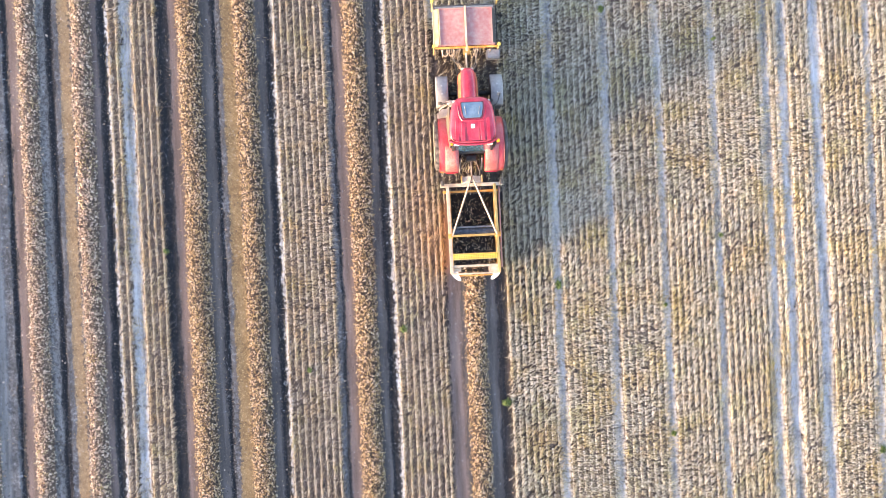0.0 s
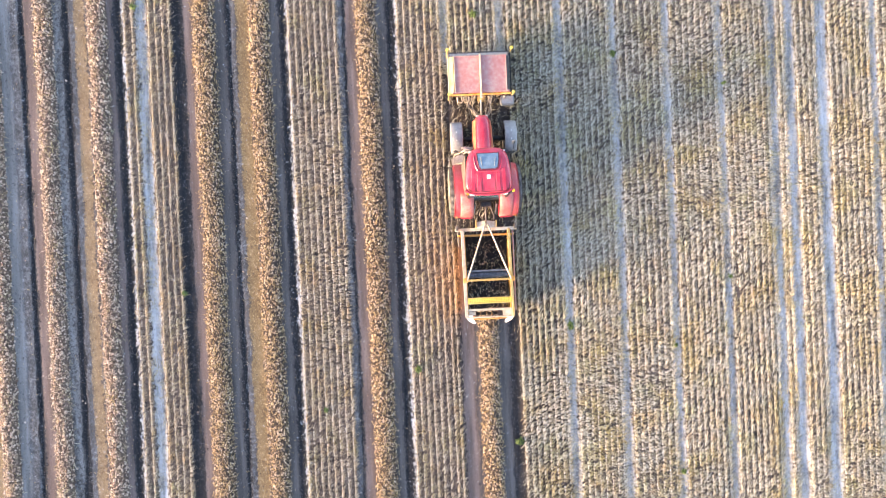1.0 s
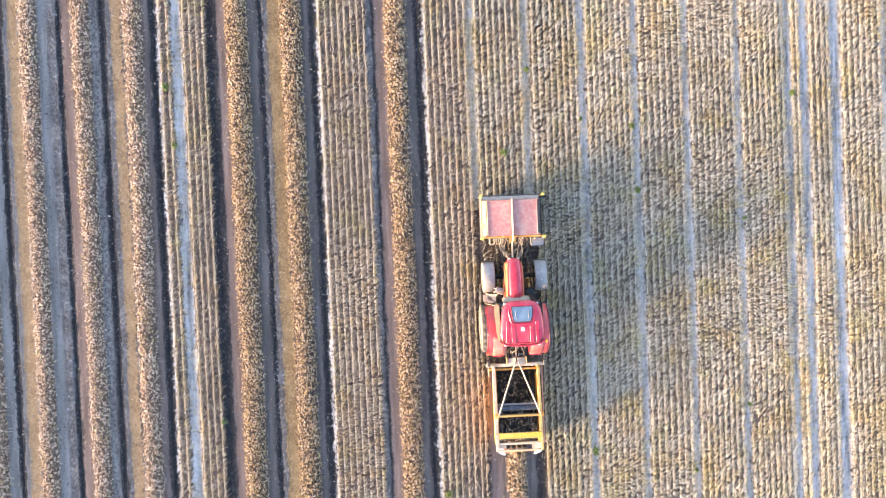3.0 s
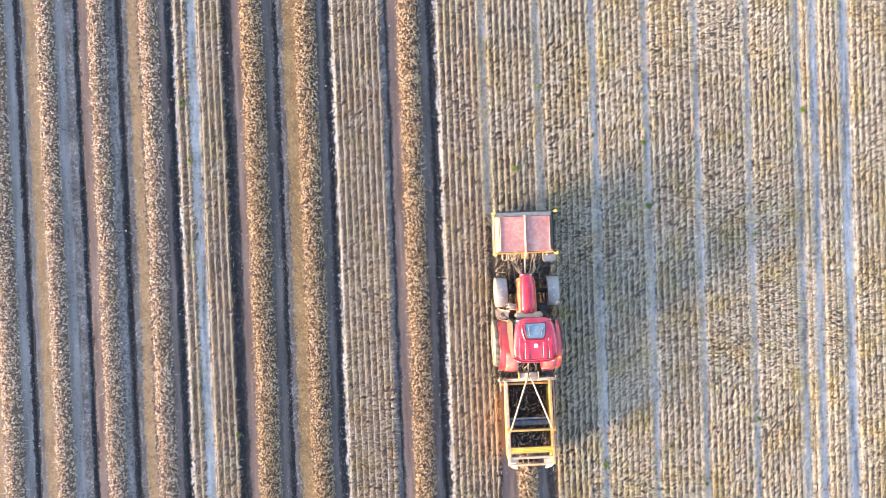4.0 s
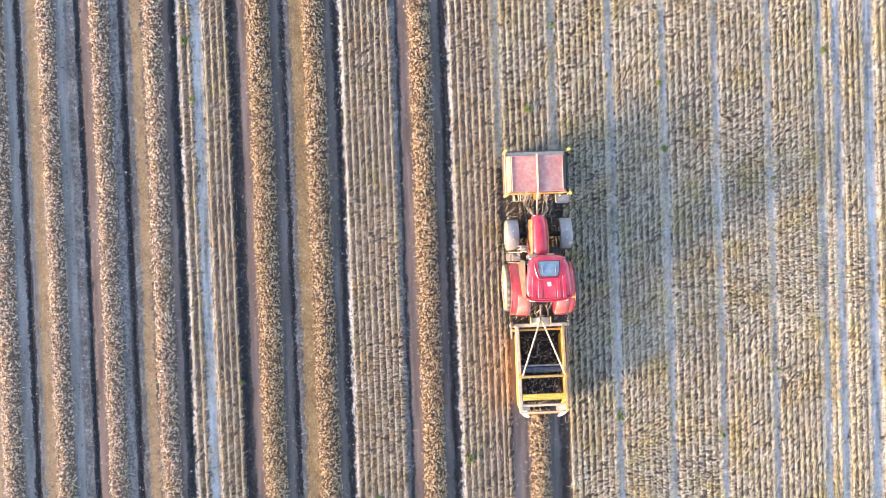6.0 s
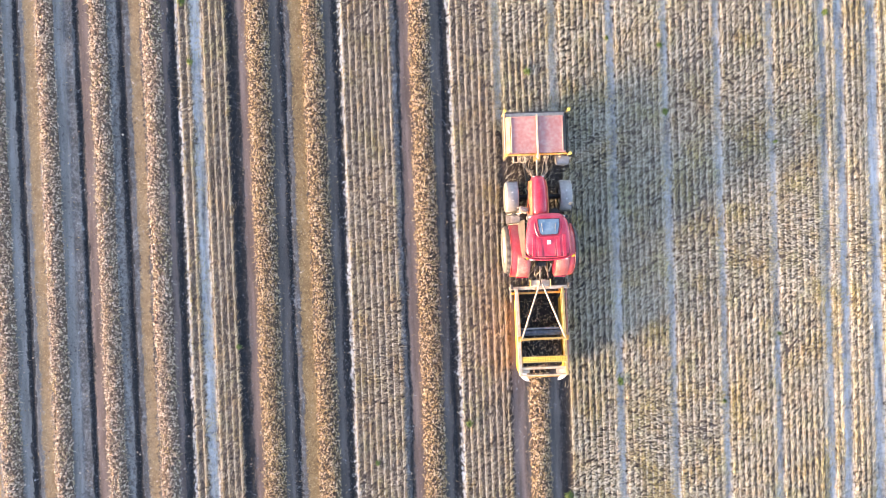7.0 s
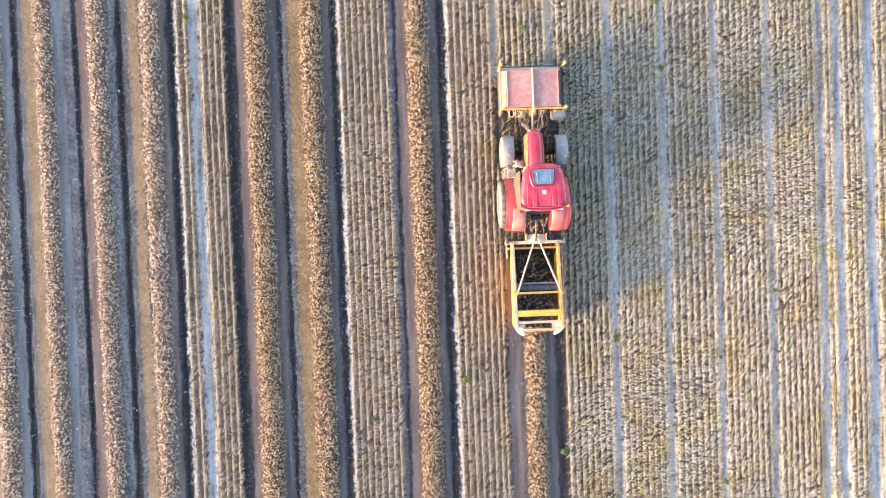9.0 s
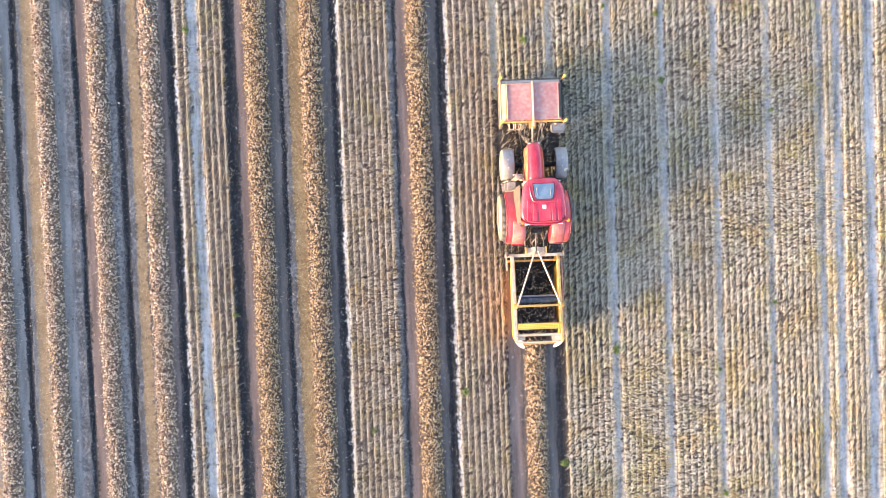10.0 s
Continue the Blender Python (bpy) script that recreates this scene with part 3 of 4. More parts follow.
tagged(clods, "dark crumbly soil clods along the lifted strips", "soil clods", kind="stuff")

# dry crumbs in the wheel tracks
cl = []
for a, b in TRACKS + FRONT_TRACKS:
    n = int((b - a) * 27 * 50)
    ya = 6.0 if (a, b) in FRONT_TRACKS else Y0
    cl.append(np.stack([rng.uniform(a - 0.05, b + 0.05, n), rng.uniform(ya, Y1, n)], -1))
cl = np.concatenate(cl)
v, f = bulbs(rng, np.column_stack([cl, soil_z(cl[:, 0], cl[:, 1])[0] + 0.004]), 0.034, squash=(0.5, 0.9))
crumbs = mesh_np("dry_crumbs", v, f, M_CRUMB)
tagged(crumbs, "pale dry soil crumbs in the wheel tracks", "soil crumbs", kind="stuff")

# fine dry litter on the strips beside some windrows
lt = []
for a, b in LITTER:
    n = int((b - a) * 29 * 260)
    lt.append(np.stack([rng.uniform(a, b, n), rng.uniform(Y0, Y1, n)], -1))
lt = np.concatenate(lt)
n = len(lt)
v, f = leaves(rng, np.column_stack([lt, soil_z(lt[:, 0], lt[:, 1])[0] + 0.006]), rng.uniform(0, 6.283, n), rng.uniform(0.02, 0.06, n), np.full(n, 0.012), rng.uniform(0.006, 0.013, n))
chaff = mesh_np("chaff", v, f, M_STRAW)
tagged(chaff, "fine golden onion chaff on the bare soil", "chaff", kind="stuff")

# pale leaf scraps on the bare strips
n = 2600
x = np.concatenate([rng.uniform(-21, -12.4, n // 2), rng.uniform(-10.5, -6.7, n // 3), rng.uniform(-4.7, -2.8, n - n // 2 - n // 3)])
y = rng.uniform(Y0, Y1, n)
z = soil_z(x, y)[0] + 0.012
v, f = leaves(rng, np.stack([x, y, z], -1), rng.uniform(0, 6.283, n), rng.uniform(0.03, 0.10, n), np.full(n, 0.01), rng.uniform(0.008, 0.016, n))
scraps = mesh_np("leaf_scraps", v, f, M_STRAW)
tagged(scraps, "small dry leaf scraps on the bare soil", "leaf scraps", kind="stuff")


# leaves that fell across the wheel tracks
tl = []
for a, b in TRACKS + FRONT_TRACKS:
    n = int(27 * 95)
    ya = 5.5 if (a, b) in FRONT_TRACKS else Y0
    edge = np.where(rng.uniform(size=n) < 0.5, a, b)
    tl.append(np.stack([edge + rng.normal(0, 0.095, n), rng.uniform(ya, Y1, n), np.sign((a + b) / 2 - edge)], -1))
tl = np.concatenate(tl)
n = len(tl)
hd = np.where(tl[:, 2] > 0, 0.5, 2.4) + rng.normal(0, 0.7, n)
v, f = leaves(rng, np.column_stack([tl[:, :2], soil_z(tl[:, 0], tl[:, 1])[0] + 0.012]), hd, rng.uniform(0.10, 0.24, n), rng.uniform(0.01, 0.05, n), rng.uniform(0.009, 0.016, n), curl=0.9)
fallen = mesh_np("fallen_leaves", v, f, M_LEAF, True)
tagged(fallen, "dry onion leaves fallen over the wheel tracks", "onion leaves", kind="stuff")


def weed(x, y, r, seed, tall=0.22):
    rng = np.random.RandomState(seed)
    root = thing("weed", (x, y, float(soil_z(np.array([x]), np.array([y]))[0][0])), "small green weed growing beside the onion rows", "weed", "weeds in the field")
    n = 46
    a = rng.uniform(0, 6.283, n)
    base = np.stack([0.25 * r * np.cos(a) * rng.uniform(0, 1, n), 0.25 * r * np.sin(a) * rng.uniform(0, 1, n), rng.uniform(0, 0.5, n) * tall], -1)
    v, f = leaves(rng, base, a + rng.normal(0, 0.4, n), r * rng.uniform(0.5, 1.1, n), tall * rng.uniform(0.3, 0.9, n), rng.uniform(0.03, 0.06, n), roll=0.5)
    crown = mesh_np("crown", v, f, M_GREEN, True)
    crown.parent = root
    part("stem", rod((0, 0, -0.02), (0.01, 0.0, tall * 0.7), 0.012, 0.005, 6), M_GREEN, root)


for i, (x, y, r) in enumerate([(5.05, 6.0, 0.20), (4.9, 8.4, 0.17), (3.0, 8.7, 0.14), (1.05, 10.6, 0.16), (9.0, -2.2, 0.13), (9.05, 4.8, 0.12), (6.9, -4.6, 0.13), (-11.9, 8.3, 0.18), (-12.1, 10.4, 0.22),
                               (3.1, -3.7, 0.24), (-2.45, -5.0, 0.20), (14.5, -10.2, 0.26), (-10.6, -1.9, 0.15), (7.0, -9.2, 0.15), (-5.8, -6.3, 0.13), (1.1, -7.8, 0.24), (0.1, 7.6, 0.22), (11.0, 9.4, 0.2)]):
    weed(x, y, 0.75 * r, 300 + i, 0.15)
# ======================= tractor =======================
TX = 0.13                               # the machines' middle line


def superring(cx, cy, z, hw, hl, p=4.0, n=36, taper=0.0):
    """Rounded rectangle; taper narrows the front (+y)."""
    out = []
    for k in range(n):
        a = 2 * math.pi * k / n
        c, s = math.cos(a), math.sin(a)
        x = math.copysign(abs(c) ** (2 / p), c)
        y = math.copysign(abs(s) ** (2 / p), s)
        out.append((cx + hw * x * (1 - taper * (y + 1) / 2), cy + hl * y, z))
    return out


def wheel(parent, x, y, r, w, side, rim_r, lugs):
    """Agricultural wheel on a cross axle, standing on the ground."""
    z = r - 0.03
    prof = [(rim_r, -0.42), (rim_r + 0.04, -0.47), (r * 0.80, -0.5), (r * 0.93, -0.46), (r * 0.965, -0.30), (r * 0.97, 0.0), (r * 0.965, 0.30), (r * 0.93, 0.46), (r * 0.80, 0.5), (rim_r + 0.04, 0.47), (rim_r, 0.42)]
    bm = bmesh.new()
    n = 36
    rings = [[bm.verts.new((x + w * o, y + q * math.cos(2 * math.pi * k / n), z + q * math.sin(2 * math.pi * k / n))) for q, o in prof] for k in range(n)]
    for k in range(n):
        a, b = rings[k], rings[(k + 1) % n]
        for j in range(len(prof) - 1):
            bm.faces.new((a[j], a[j + 1], b[j + 1], b[j]))
    tyre = part("tyre", bm, M_TYRE, parent, "dusty black tractor tyre with chevron lugs", smooth=True)
    bm = bmesh.new()
    rows_ = [[bm.verts.new((x + side * w * o, y + q * math.cos(2 * math.pi * k / n), z + q * math.sin(2 * math.pi * k / n))) for q, o in ((rim_r + 0.015, 0.465), (rim_r + 0.05, 0.50), (r * 0.80, 0.525), (r * 0.91, 0.495))] for k in range(n)]
    for k in range(n):
        for j in range(3):
            bm.faces.new((rows_[k][j], rows_[k][j + 1], rows_[(k + 1) % n][j + 1], rows_[(k + 1) % n][j]))
    part("sidewall", bm, M_SIDEWALL, tyre, "dust-covered pale tyre sidewall", smooth=True)
    bm = bmesh.new()
    for k in range(lugs):
        for s in (-1, 1):
            a = 2 * math.pi * (k + (0.5 if s > 0 else 0)) / lugs
            m = Matrix.Translation((x, y, z)) @ Matrix.Rotation(a, 4, "X") @ Matrix.Translation((s * w * 0.24, 0, r * 0.969)) @ Matrix.Rotation(s * 0.75, 4, "Z") @ Matrix.Diagonal((w * 0.60, 0.045, r * 0.0065, 1))
            bmesh.ops.create_cube(bm, size=1, matrix=m)
    part("tread", bm, M_TYRE, tyre)
    bm = rod((x - side * w * 0.30, y, z), (x + side * w * 0.43, y, z), rim_r + 0.005, n=28)
    rod((x + side * w * 0.43, y, z), (x + side * w * 0.48, y, z), rim_r * 0.45, rim_r * 0.38, 16, bm)
    for k in range(8):
        a = 2 * math.pi * k / 8
        rod((x + side * w * 0.43, y + rim_r * 0.62 * math.cos(a), z + rim_r * 0.62 * math.sin(a)), (x + side * w * 0.46, y + rim_r * 0.62 * math.cos(a), z + rim_r * 0.62 * math.sin(a)), 0.022, n=6, bm=bm)
    part("rim", bm, M_RIM, tyre, "pale grey steel wheel rim")
    return tyre


tractor = thing("tractor", (TX, 1.2, 0), "red farm tractor with rounded cab roof and dusty tyres", "tractor")


def tpart(name, bm, m, label="", parent=None, smooth=False):
    """Parts are written in field coordinates about the middle line."""
    ob = part(name, bm, m, parent or tractor, label, smooth)
    if not parent:
        ob.matrix_parent_inverse = Matrix.Translation((0, -1.2, 0))
    return ob


def twheel(*a):
    t = wheel(tractor, *a)
    t.matrix_parent_inverse = Matrix.Translation((0, -1.2, 0))


for s in (-1, 1):
    twheel(s * 0.925 + 0.05, 3.05, 0.57, 0.37, s, 0.30, 17)
    twheel(s * 0.98, 1.22, 0.86, 0.46, s, 0.48, 20)

# front mudguards
for s in (-1, 1):
    cx = s * 0.925 + 0.05
    rings = []
    for a in np.linspace(radians(33), radians(147), 16):
        c, q = math.cos(a), math.sin(a)
        rings.append([(cx - s * o, 3.05 + r * c, 0.54 + r * q) for o, r in ((0.21, 0.575), (0.21, 0.60), (0.18, 0.63), (-0.16, 0.63), (-0.20, 0.61), (-0.21, 0.55))])
    guard = tpart("front_mudguard", loft(rings), M_GUARD, "dusty grey plastic front mudguard", smooth=True)
    for dy in (-0.14, 0.14):
        part("bolt", rod((cx, 3.05 + dy, 1.14), (cx, 3.05 + dy, 1.175), 0.016, n=8), M_WHITE, guard)
    part("guard_bracket", beam((cx - s * 0.30, 3.05, 0.62), (cx - s * 0.17, 3.05, 1.14), 0.04, 0.03), M_DARK, guard)

# chassis, axles, hood
tpart("chassis", box((0, 2.2, 0.72), (0.42, 2.7, 0.36), bev=0.03), M_DARK, "dark cast tractor frame")
tpart("front_axle", rod((-0.8, 3.05, 0.54), (0.85, 3.05, 0.54), 0.09, n=12), M_DARK)
tpart("rear_axle", rod((-0.8, 1.22, 0.82), (0.8, 1.22, 0.82), 0.14, n=14), M_DARK)
HOOD = ((2.30, 0.335, 1.52, 0.90), (2.55, 0.345, 1.52, 0.88), (3.0, 0.34, 1.51, 0.88), (3.35, 0.325, 1.485, 0.92), (3.56, 0.295, 1.44, 0.93), (3.66, 0.26, 1.38, 0.96), (3.71, 0.21, 1.30, 1.00))
rings = []
for y, w, zt, zb in HOOD:
    half = [(0.0, zt), (0.30, zt - 0.006), (0.50, zt - 0.03), (0.64, zt - 0.075), (0.73, zt - 0.14), (0.78, zt - 0.22), (0.80, zt - 0.36 * (zt - zb) / 0.6 - 0.04), (0.78, zb), (0.4, zb - 0.02)]
    rings.append([(w * x, y, z) for x, z in half] + [(-w * x, y, z) for x, z in half[:0:-1]])
hood = tpart("hood", loft(rings), M_RED, "glossy red engine hood with rounded nose", smooth=True)
for s in (-1, 1):
    rows_ = [[(s * w * 0.75, y, zt - 0.13), (s * w * 0.92, y, zt - 0.22), (s * w * 1.05, y, zb + 0.06), (s * w * 0.98, y, zb + 0.04), (s * w * 0.70, y, zt - 0.19)] for y, w, zt, zb in HOOD[:-2]]
    part("hood_flank", loft(rows_), M_FLANK, hood, "dusty engine side panel, low sun's orange put into its colour")
part("grille", box((0, 3.71, 1.13), (0.26, 0.03, 0.22), bev=0.01), M_DARK, hood)
for s in (-1, 1):
    part("headlight", box((s * 0.15, 3.69, 1.27), (0.09, 0.03, 0.06), bev=0.01), M_WHITE, hood)
    part("side_vent", box((s * 0.335, 2.9, 1.04), (0.04, 0.7, 0.09), (0, s * 14, 0), bev=0.006), M_DARK, hood)
    part("hood_crease", beam((s * 0.10, 2.32, 1.518), (s * 0.08, 3.5, 1.455), 0.016, 0.012), M_RED, hood)

# cab
cab = tpart("cab", box((0, 1.50, 1.36), (1.22, 1.30, 0.30), bev=0.04), M_DARK, "dark cab base with glass sides")
for s in (-1, 1):
    part("pillar", beam((s * 0.66, 2.14, 1.45), (s * 0.60, 2.10, 2.66), 0.07, 0.07), M_DOOR, cab, "dusty beige cab pillar")
    part("pillar", beam((s * 0.70, 1.35, 1.45), (s * 0.66, 1.35, 2.66), 0.06, 0.06), M_DARK, cab)
    part("pillar", beam((s * 0.62, 0.90, 1.45), (s * 0.60, 0.98, 2.66), 0.08, 0.08), M_DARK, cab)
    part("side_window", beam((s * 0.69, 1.52, 1.50), (s * 0.635, 1.52, 2.64), 1.15, 0.012, bev=0.003), M_GLASS, cab)
    part("sill_rail", beam((s * 0.71, 0.92, 1.48), (s * 0.69, 2.16, 1.48), 0.05, 0.06), M_DOOR, cab)
    bm = bmesh.new()
    loft([[(s * (xa + d), y, za) for d, za, xa in ((0.02, 1.50, xw), (0.02, 2.45, 0.70), (0.0, 2.45, 0.70), (0.0, 1.50, xw))] for y, xw in ((0.98, 0.72), (1.25, 0.77), (1.70, 0.79), (2.05, 0.76), (2.20, 0.70))], bm)
    part("door", bm, M_DOOR, cab, "dusty pale cab door frame")
part("windscreen", beam((0, 2.17, 1.50), (0, 2.12, 2.64), 1.18, 0.012, bev=0.003), M_GLASS, cab)
part("rear_window", beam((0, 0.90, 1.50), (0, 0.98, 2.64), 1.12, 0.012, bev=0.003), M_GLASS, cab)
part("cowl", box((0, 2.28, 1.44), (0.98, 0.22, 0.16), bev=0.05, seg=2), M_CREAM, cab, "dusty cowl below the windscreen")

RY, RL = 1.66, 0.72
roof = tpart("roof", loft([superring(0, RY, 2.60, 0.66, 0.63, 4, taper=0.21), superring(0, RY, 2.63, 0.77, 0.71, 4, taper=0.21), superring(0, RY, 2.72, 0.79, 0.72, 4, taper=0.22),
                           superring(0, RY, 2.79, 0.76, 0.695, 4, taper=0.23), superring(0, RY, 2.825, 0.66, 0.62, 4, taper=0.23), superring(0, RY, 2.84, 0.45, 0.42, 4, taper=0.23), superring(0, RY, 2.845, 0.15, 0.14, 4)]),
             M_RED, "rounded red cab roof with moulded ribs", smooth=True)
roof.location.x = -0.03
# skylight, front middle of the roof
def skylight_ring(k, z):
    """Wide in front, narrower behind with rounded corners; k grows it."""
    pts = [(0.325, 2.185), (0.318, 2.00), (0.29, 1.82), (0.265, 1.745), (0.215, 1.71)]
    ring = [(x + k, y + (k if i == 0 else -k if i > 2 else 0), z - 0.035 * (i == 0)) for i, (x, y) in enumerate(pts)]
    return ring + [(-x, y, zz) for x, y, zz in ring[::-1]]


skylight = part("skylight", loft([skylight_ring(0.035, 2.80), skylight_ring(0.035, 2.858), skylight_ring(0.022, 2.866)]), M_GROOVE, roof, "blue tinted roof window in a dark frame")
part("pane", loft([skylight_ring(0.0, 2.85), skylight_ring(0.0, 2.876)]), M_SKYLIGHT, skylight, "pale blue roof window pane")
part("surround", hose([(-0.43, 2.26, 2.785), (-0.43, 2.02, 2.822), (-0.39, 1.80, 2.832), (-0.33, 1.67, 2.838), (-0.24, 1.64, 2.84), (0.24, 1.64, 2.84), (0.33, 1.67, 2.838), (0.39, 1.80, 2.832), (0.43, 2.02, 2.822), (0.43, 2.26, 2.785)], 0.026, n=6), M_RED, roof)
for s in (-1, 1):
    part("stay", rod((s * 0.19, 1.80, 2.88), (s * 0.23, 2.06, 2.88), 0.012, n=8), M_GREYSTEEL, skylight)
    # moulded grooves: thin strips, the recess shade put into their dark red
    for x0, ya, yb in ((0.20, 1.02, 1.60), (0.40, 1.02, 1.66), (0.57, 1.02, 2.0)):
        part("groove", beam((s * x0, ya, 2.832 - 0.10 * x0 * x0), (s * x0 * (0.98 if yb < 1.9 else 0.92), yb, 2.832 - 0.10 * x0 * x0), 0.020, 0.030), M_GROOVE, roof)
    part("rib", beam((s * 0.485, 1.02, 2.826), (s * 0.475, 1.72, 2.83), 0.11, 0.028, bev=0.012), M_RED, roof)
    part("rib", beam((s * 0.30, 1.02, 2.838), (s * 0.295, 1.58, 2.84), 0.12, 0.024, bev=0.010), M_RED, roof)
    part("work_light", box((s * 0.52, 0.93, 2.67), (0.16, 0.05, 0.08), bev=0.01), M_WHITE, roof)
    part("work_light", box((s * 0.50, 2.27, 2.67), (0.16, 0.05, 0.08), bev=0.01), M_WHITE, roof)
part("rear_lip", hose([(-0.74, 1.06, 2.75), (-0.5, 0.95, 2.77), (0, 0.91, 2.775), (0.5, 0.95, 2.77), (0.74, 1.06, 2.75)], 0.03), M_RED, roof)
part("seam", hose([(-0.47, 2.27, 2.795), (-0.57, 1.75, 2.808), (-0.645, 1.22, 2.80), (-0.58, 1.045, 2.80), (-0.3, 1.01, 2.815), (0.3, 1.01, 2.815), (0.58, 1.045, 2.80), (0.645, 1.22, 2.80), (0.57, 1.75, 2.808), (0.47, 2.27, 2.795)], 0.012, n=6), M_GROOVE, roof, "dark seam round the roof panel")
part("badge", box((0.0, 1.46, 2.852), (0.115, 0.125, 0.012), bev=0.003), M_WHITE, roof, "small white square badge")
beacon = tpart("beacon", rod((0.75, 1.02, 2.62), (0.75, 1.02, 2.74), 0.055, 0.045, 12), M_LAMP, "amber warning light on the cab's rear corner")
part("bracket", beam((0.62, 1.02, 2.62), (0.76, 1.02, 2.62), 0.03, 0.02), M_DARK, beacon)
beacon = tpart("beacon", rod((-0.68, 0.98, 2.55), (-0.68, 0.98, 2.65), 0.045, 0.04, 12), M_LAMP)

# rear fenders: a bent sheet over each wheel
for s in (-1, 1):
    bm = bmesh.new()
    rings = []
    for a in np.linspace(radians(14), radians(156), 16):
        c, q = math.cos(a), math.sin(a)
        rings.append([(s * x, 1.22 - o * c, 0.83 + o * q) for x, o in ((0.44, 0.89), (0.44, 0.92), (0.48, 0.945), (0.62, 0.955), (0.92, 0.955), (1.03, 0.94), (1.08, 0.90), (1.08, 0.87), (1.06, 0.88))])
    loft(rings, bm)
    fender = tpart("fender", bm, M_FENDER, "dusty red rear mudguard", smooth=True)
    bm = bmesh.new()
    loft([[(s * 0.44, 1.22 - 0.90 * math.cos(a), 0.83 + 0.90 * math.sin(a)), (s * 0.46, 1.22 - 0.90 * math.cos(a), 0.83 + 0.90 * math.sin(a)), (s * 0.46, 1.22 - 0.55 * math.cos(a), 0.83 + 0.45 * math.sin(a)), (s * 0.44, 1.22 - 0.55 * math.cos(a), 0.83 + 0.45 * math.sin(a))]
          for a in np.linspace(radians(8), radians(158), 10)], bm)
    part("inner_wall", bm, M_RED, fender)
    rings = []
    for a in np.linspace(radians(16), radians(80), 9):
        c, q = math.cos(a), math.sin(a)
        rings.append([(s * x, 1.22 - o * c, 0.83 + o * q) for x, o in ((0.43, 0.95), (0.45, 0.985), (0.60, 0.992), (0.84, 0.985), (0.88, 0.95))])
    shelf = part("fender_shelf", loft(rings), M_SHELF, fender, "dust-faded pink top of the mudguard", smooth=True)
    part("shelf_lip", hose([(s * 0.46, 1.22 - 0.99 * math.cos(0.3), 0.85 + 0.99 * math.sin(0.3)), (s * 0.66, 1.22 - 1.0 * math.cos(0.3), 0.85 + 1.0 * math.sin(0.3)), (s * 0.86, 1.22 - 0.99 * math.cos(0.3), 0.85 + 0.99 * math.sin(0.3))], 0.018), M_RED, fender)
    part("edge_strip", hose([(s * 1.07, 1.22 - 0.94 * math.cos(a), 0.83 + 0.94 * math.sin(a)) for a in np.linspace(radians(10), radians(156), 8)], 0.013), M_GROOVE, fender)
    part("tail_light", box((s * 0.99, 0.325, 1.06), (0.10, 0.04, 0.08), bev=0.01), M_LAMP, fender)

# steps, exhaust, mirrors, tanks
tpart("fuel_tank", box((-0.56, 2.30, 0.74), (0.40, 0.62, 0.42), bev=0.08, seg=3), M_DARK, "dark fuel tank beside the cab steps")
tpart("tool_box", box((0.56, 2.34, 0.80), (0.36, 0.52, 0.38), bev=0.05, seg=2), M_DARK)
for i, z in enumerate((0.55, 0.85, 1.15)):
    tpart("step", box((-0.80 - 0.06 * (2 - i), 2.28, z), (0.28, 0.26, 0.035), bev=0.006), M_CURTAIN)
for dy in (2.10, 2.46):
    tpart("handrail", hose([(-0.98, dy, 0.5), (-0.95, dy, 1.0), (-0.80, dy, 1.35), (-0.70, dy, 1.75)], 0.016, n=6), M_CREAM)
tpart("air_cleaner", rod((-0.42, 2.52, 1.15), (-0.66, 2.62, 1.15), 0.10, n=14), M_CURTAIN, "dusty air cleaner canister")
for k in range(3):
    tpart("pipe", hose([(-0.36, 2.42 + 0.1 * k, 1.2), (-0.52, 2.50 + 0.08 * k, 1.30 - 0.05 * k), (-0.74, 2.42 + 0.12 * k, 1.12)], 0.022, n=7), M_CURTAIN)
tpart("exhaust", hose([(0.50, 2.36, 1.0), (0.52, 2.36, 1.6), (0.56, 2.26, 2.3), (0.58, 2.26, 2.72)], 0.05, n=10), M_DARK, "upright exhaust pipe beside the windscreen")
for s in (-1, 1):
    mx, my, mz = (-0.97, 2.40, 1.95) if s < 0 else (0.98, 2.70, 1.72)
    mirror = tpart("mirror", box((mx, my, mz), (0.15, 0.08, 0.24), (20, 0, s * 24), bev=0.03, seg=2), M_DOOR if s < 0 else M_GUARD, "dusty side mirror on an arm")
    part("mirror_arm", hose([(s * 0.64, 2.14, 2.30), (s * 0.82, 2.30, 2.28), (mx, my, mz + 0.1)], 0.013), M_DARK, mirror)
    tpart("lift_arm", beam((s * 0.34, 0.95, 0.62), (s * 0.40, 0.10, 0.58), 0.06, 0.09), M_DARK)
    tpart("lift_rod", rod((s * 0.36, 0.72, 1.25), (s * 0.38, 0.42, 0.62), 0.03, n=10), M_GREYSTEEL)
    tpart("front_link", beam((s * 0.28, 3.60, 0.62), (s * 0.40, 4.36, 0.50), 0.06, 0.09), M_DARK)
tpart("top_link", rod((0, 0.72, 1.00), (0, 0.16, 0.93), 0.026, n=10), M_CREAM)
tpart("hydraulic_block", box((0, 0.72, 1.18), (0.34, 0.16, 0.30), bev=0.02), M_DARK, "dark hydraulic valve block with couplings")
tpart("front_top_link", rod((0, 3.68, 1.00), (0, 4.50, 1.06), 0.032, n=10), M_CREAM)
rh = random.Random(4)
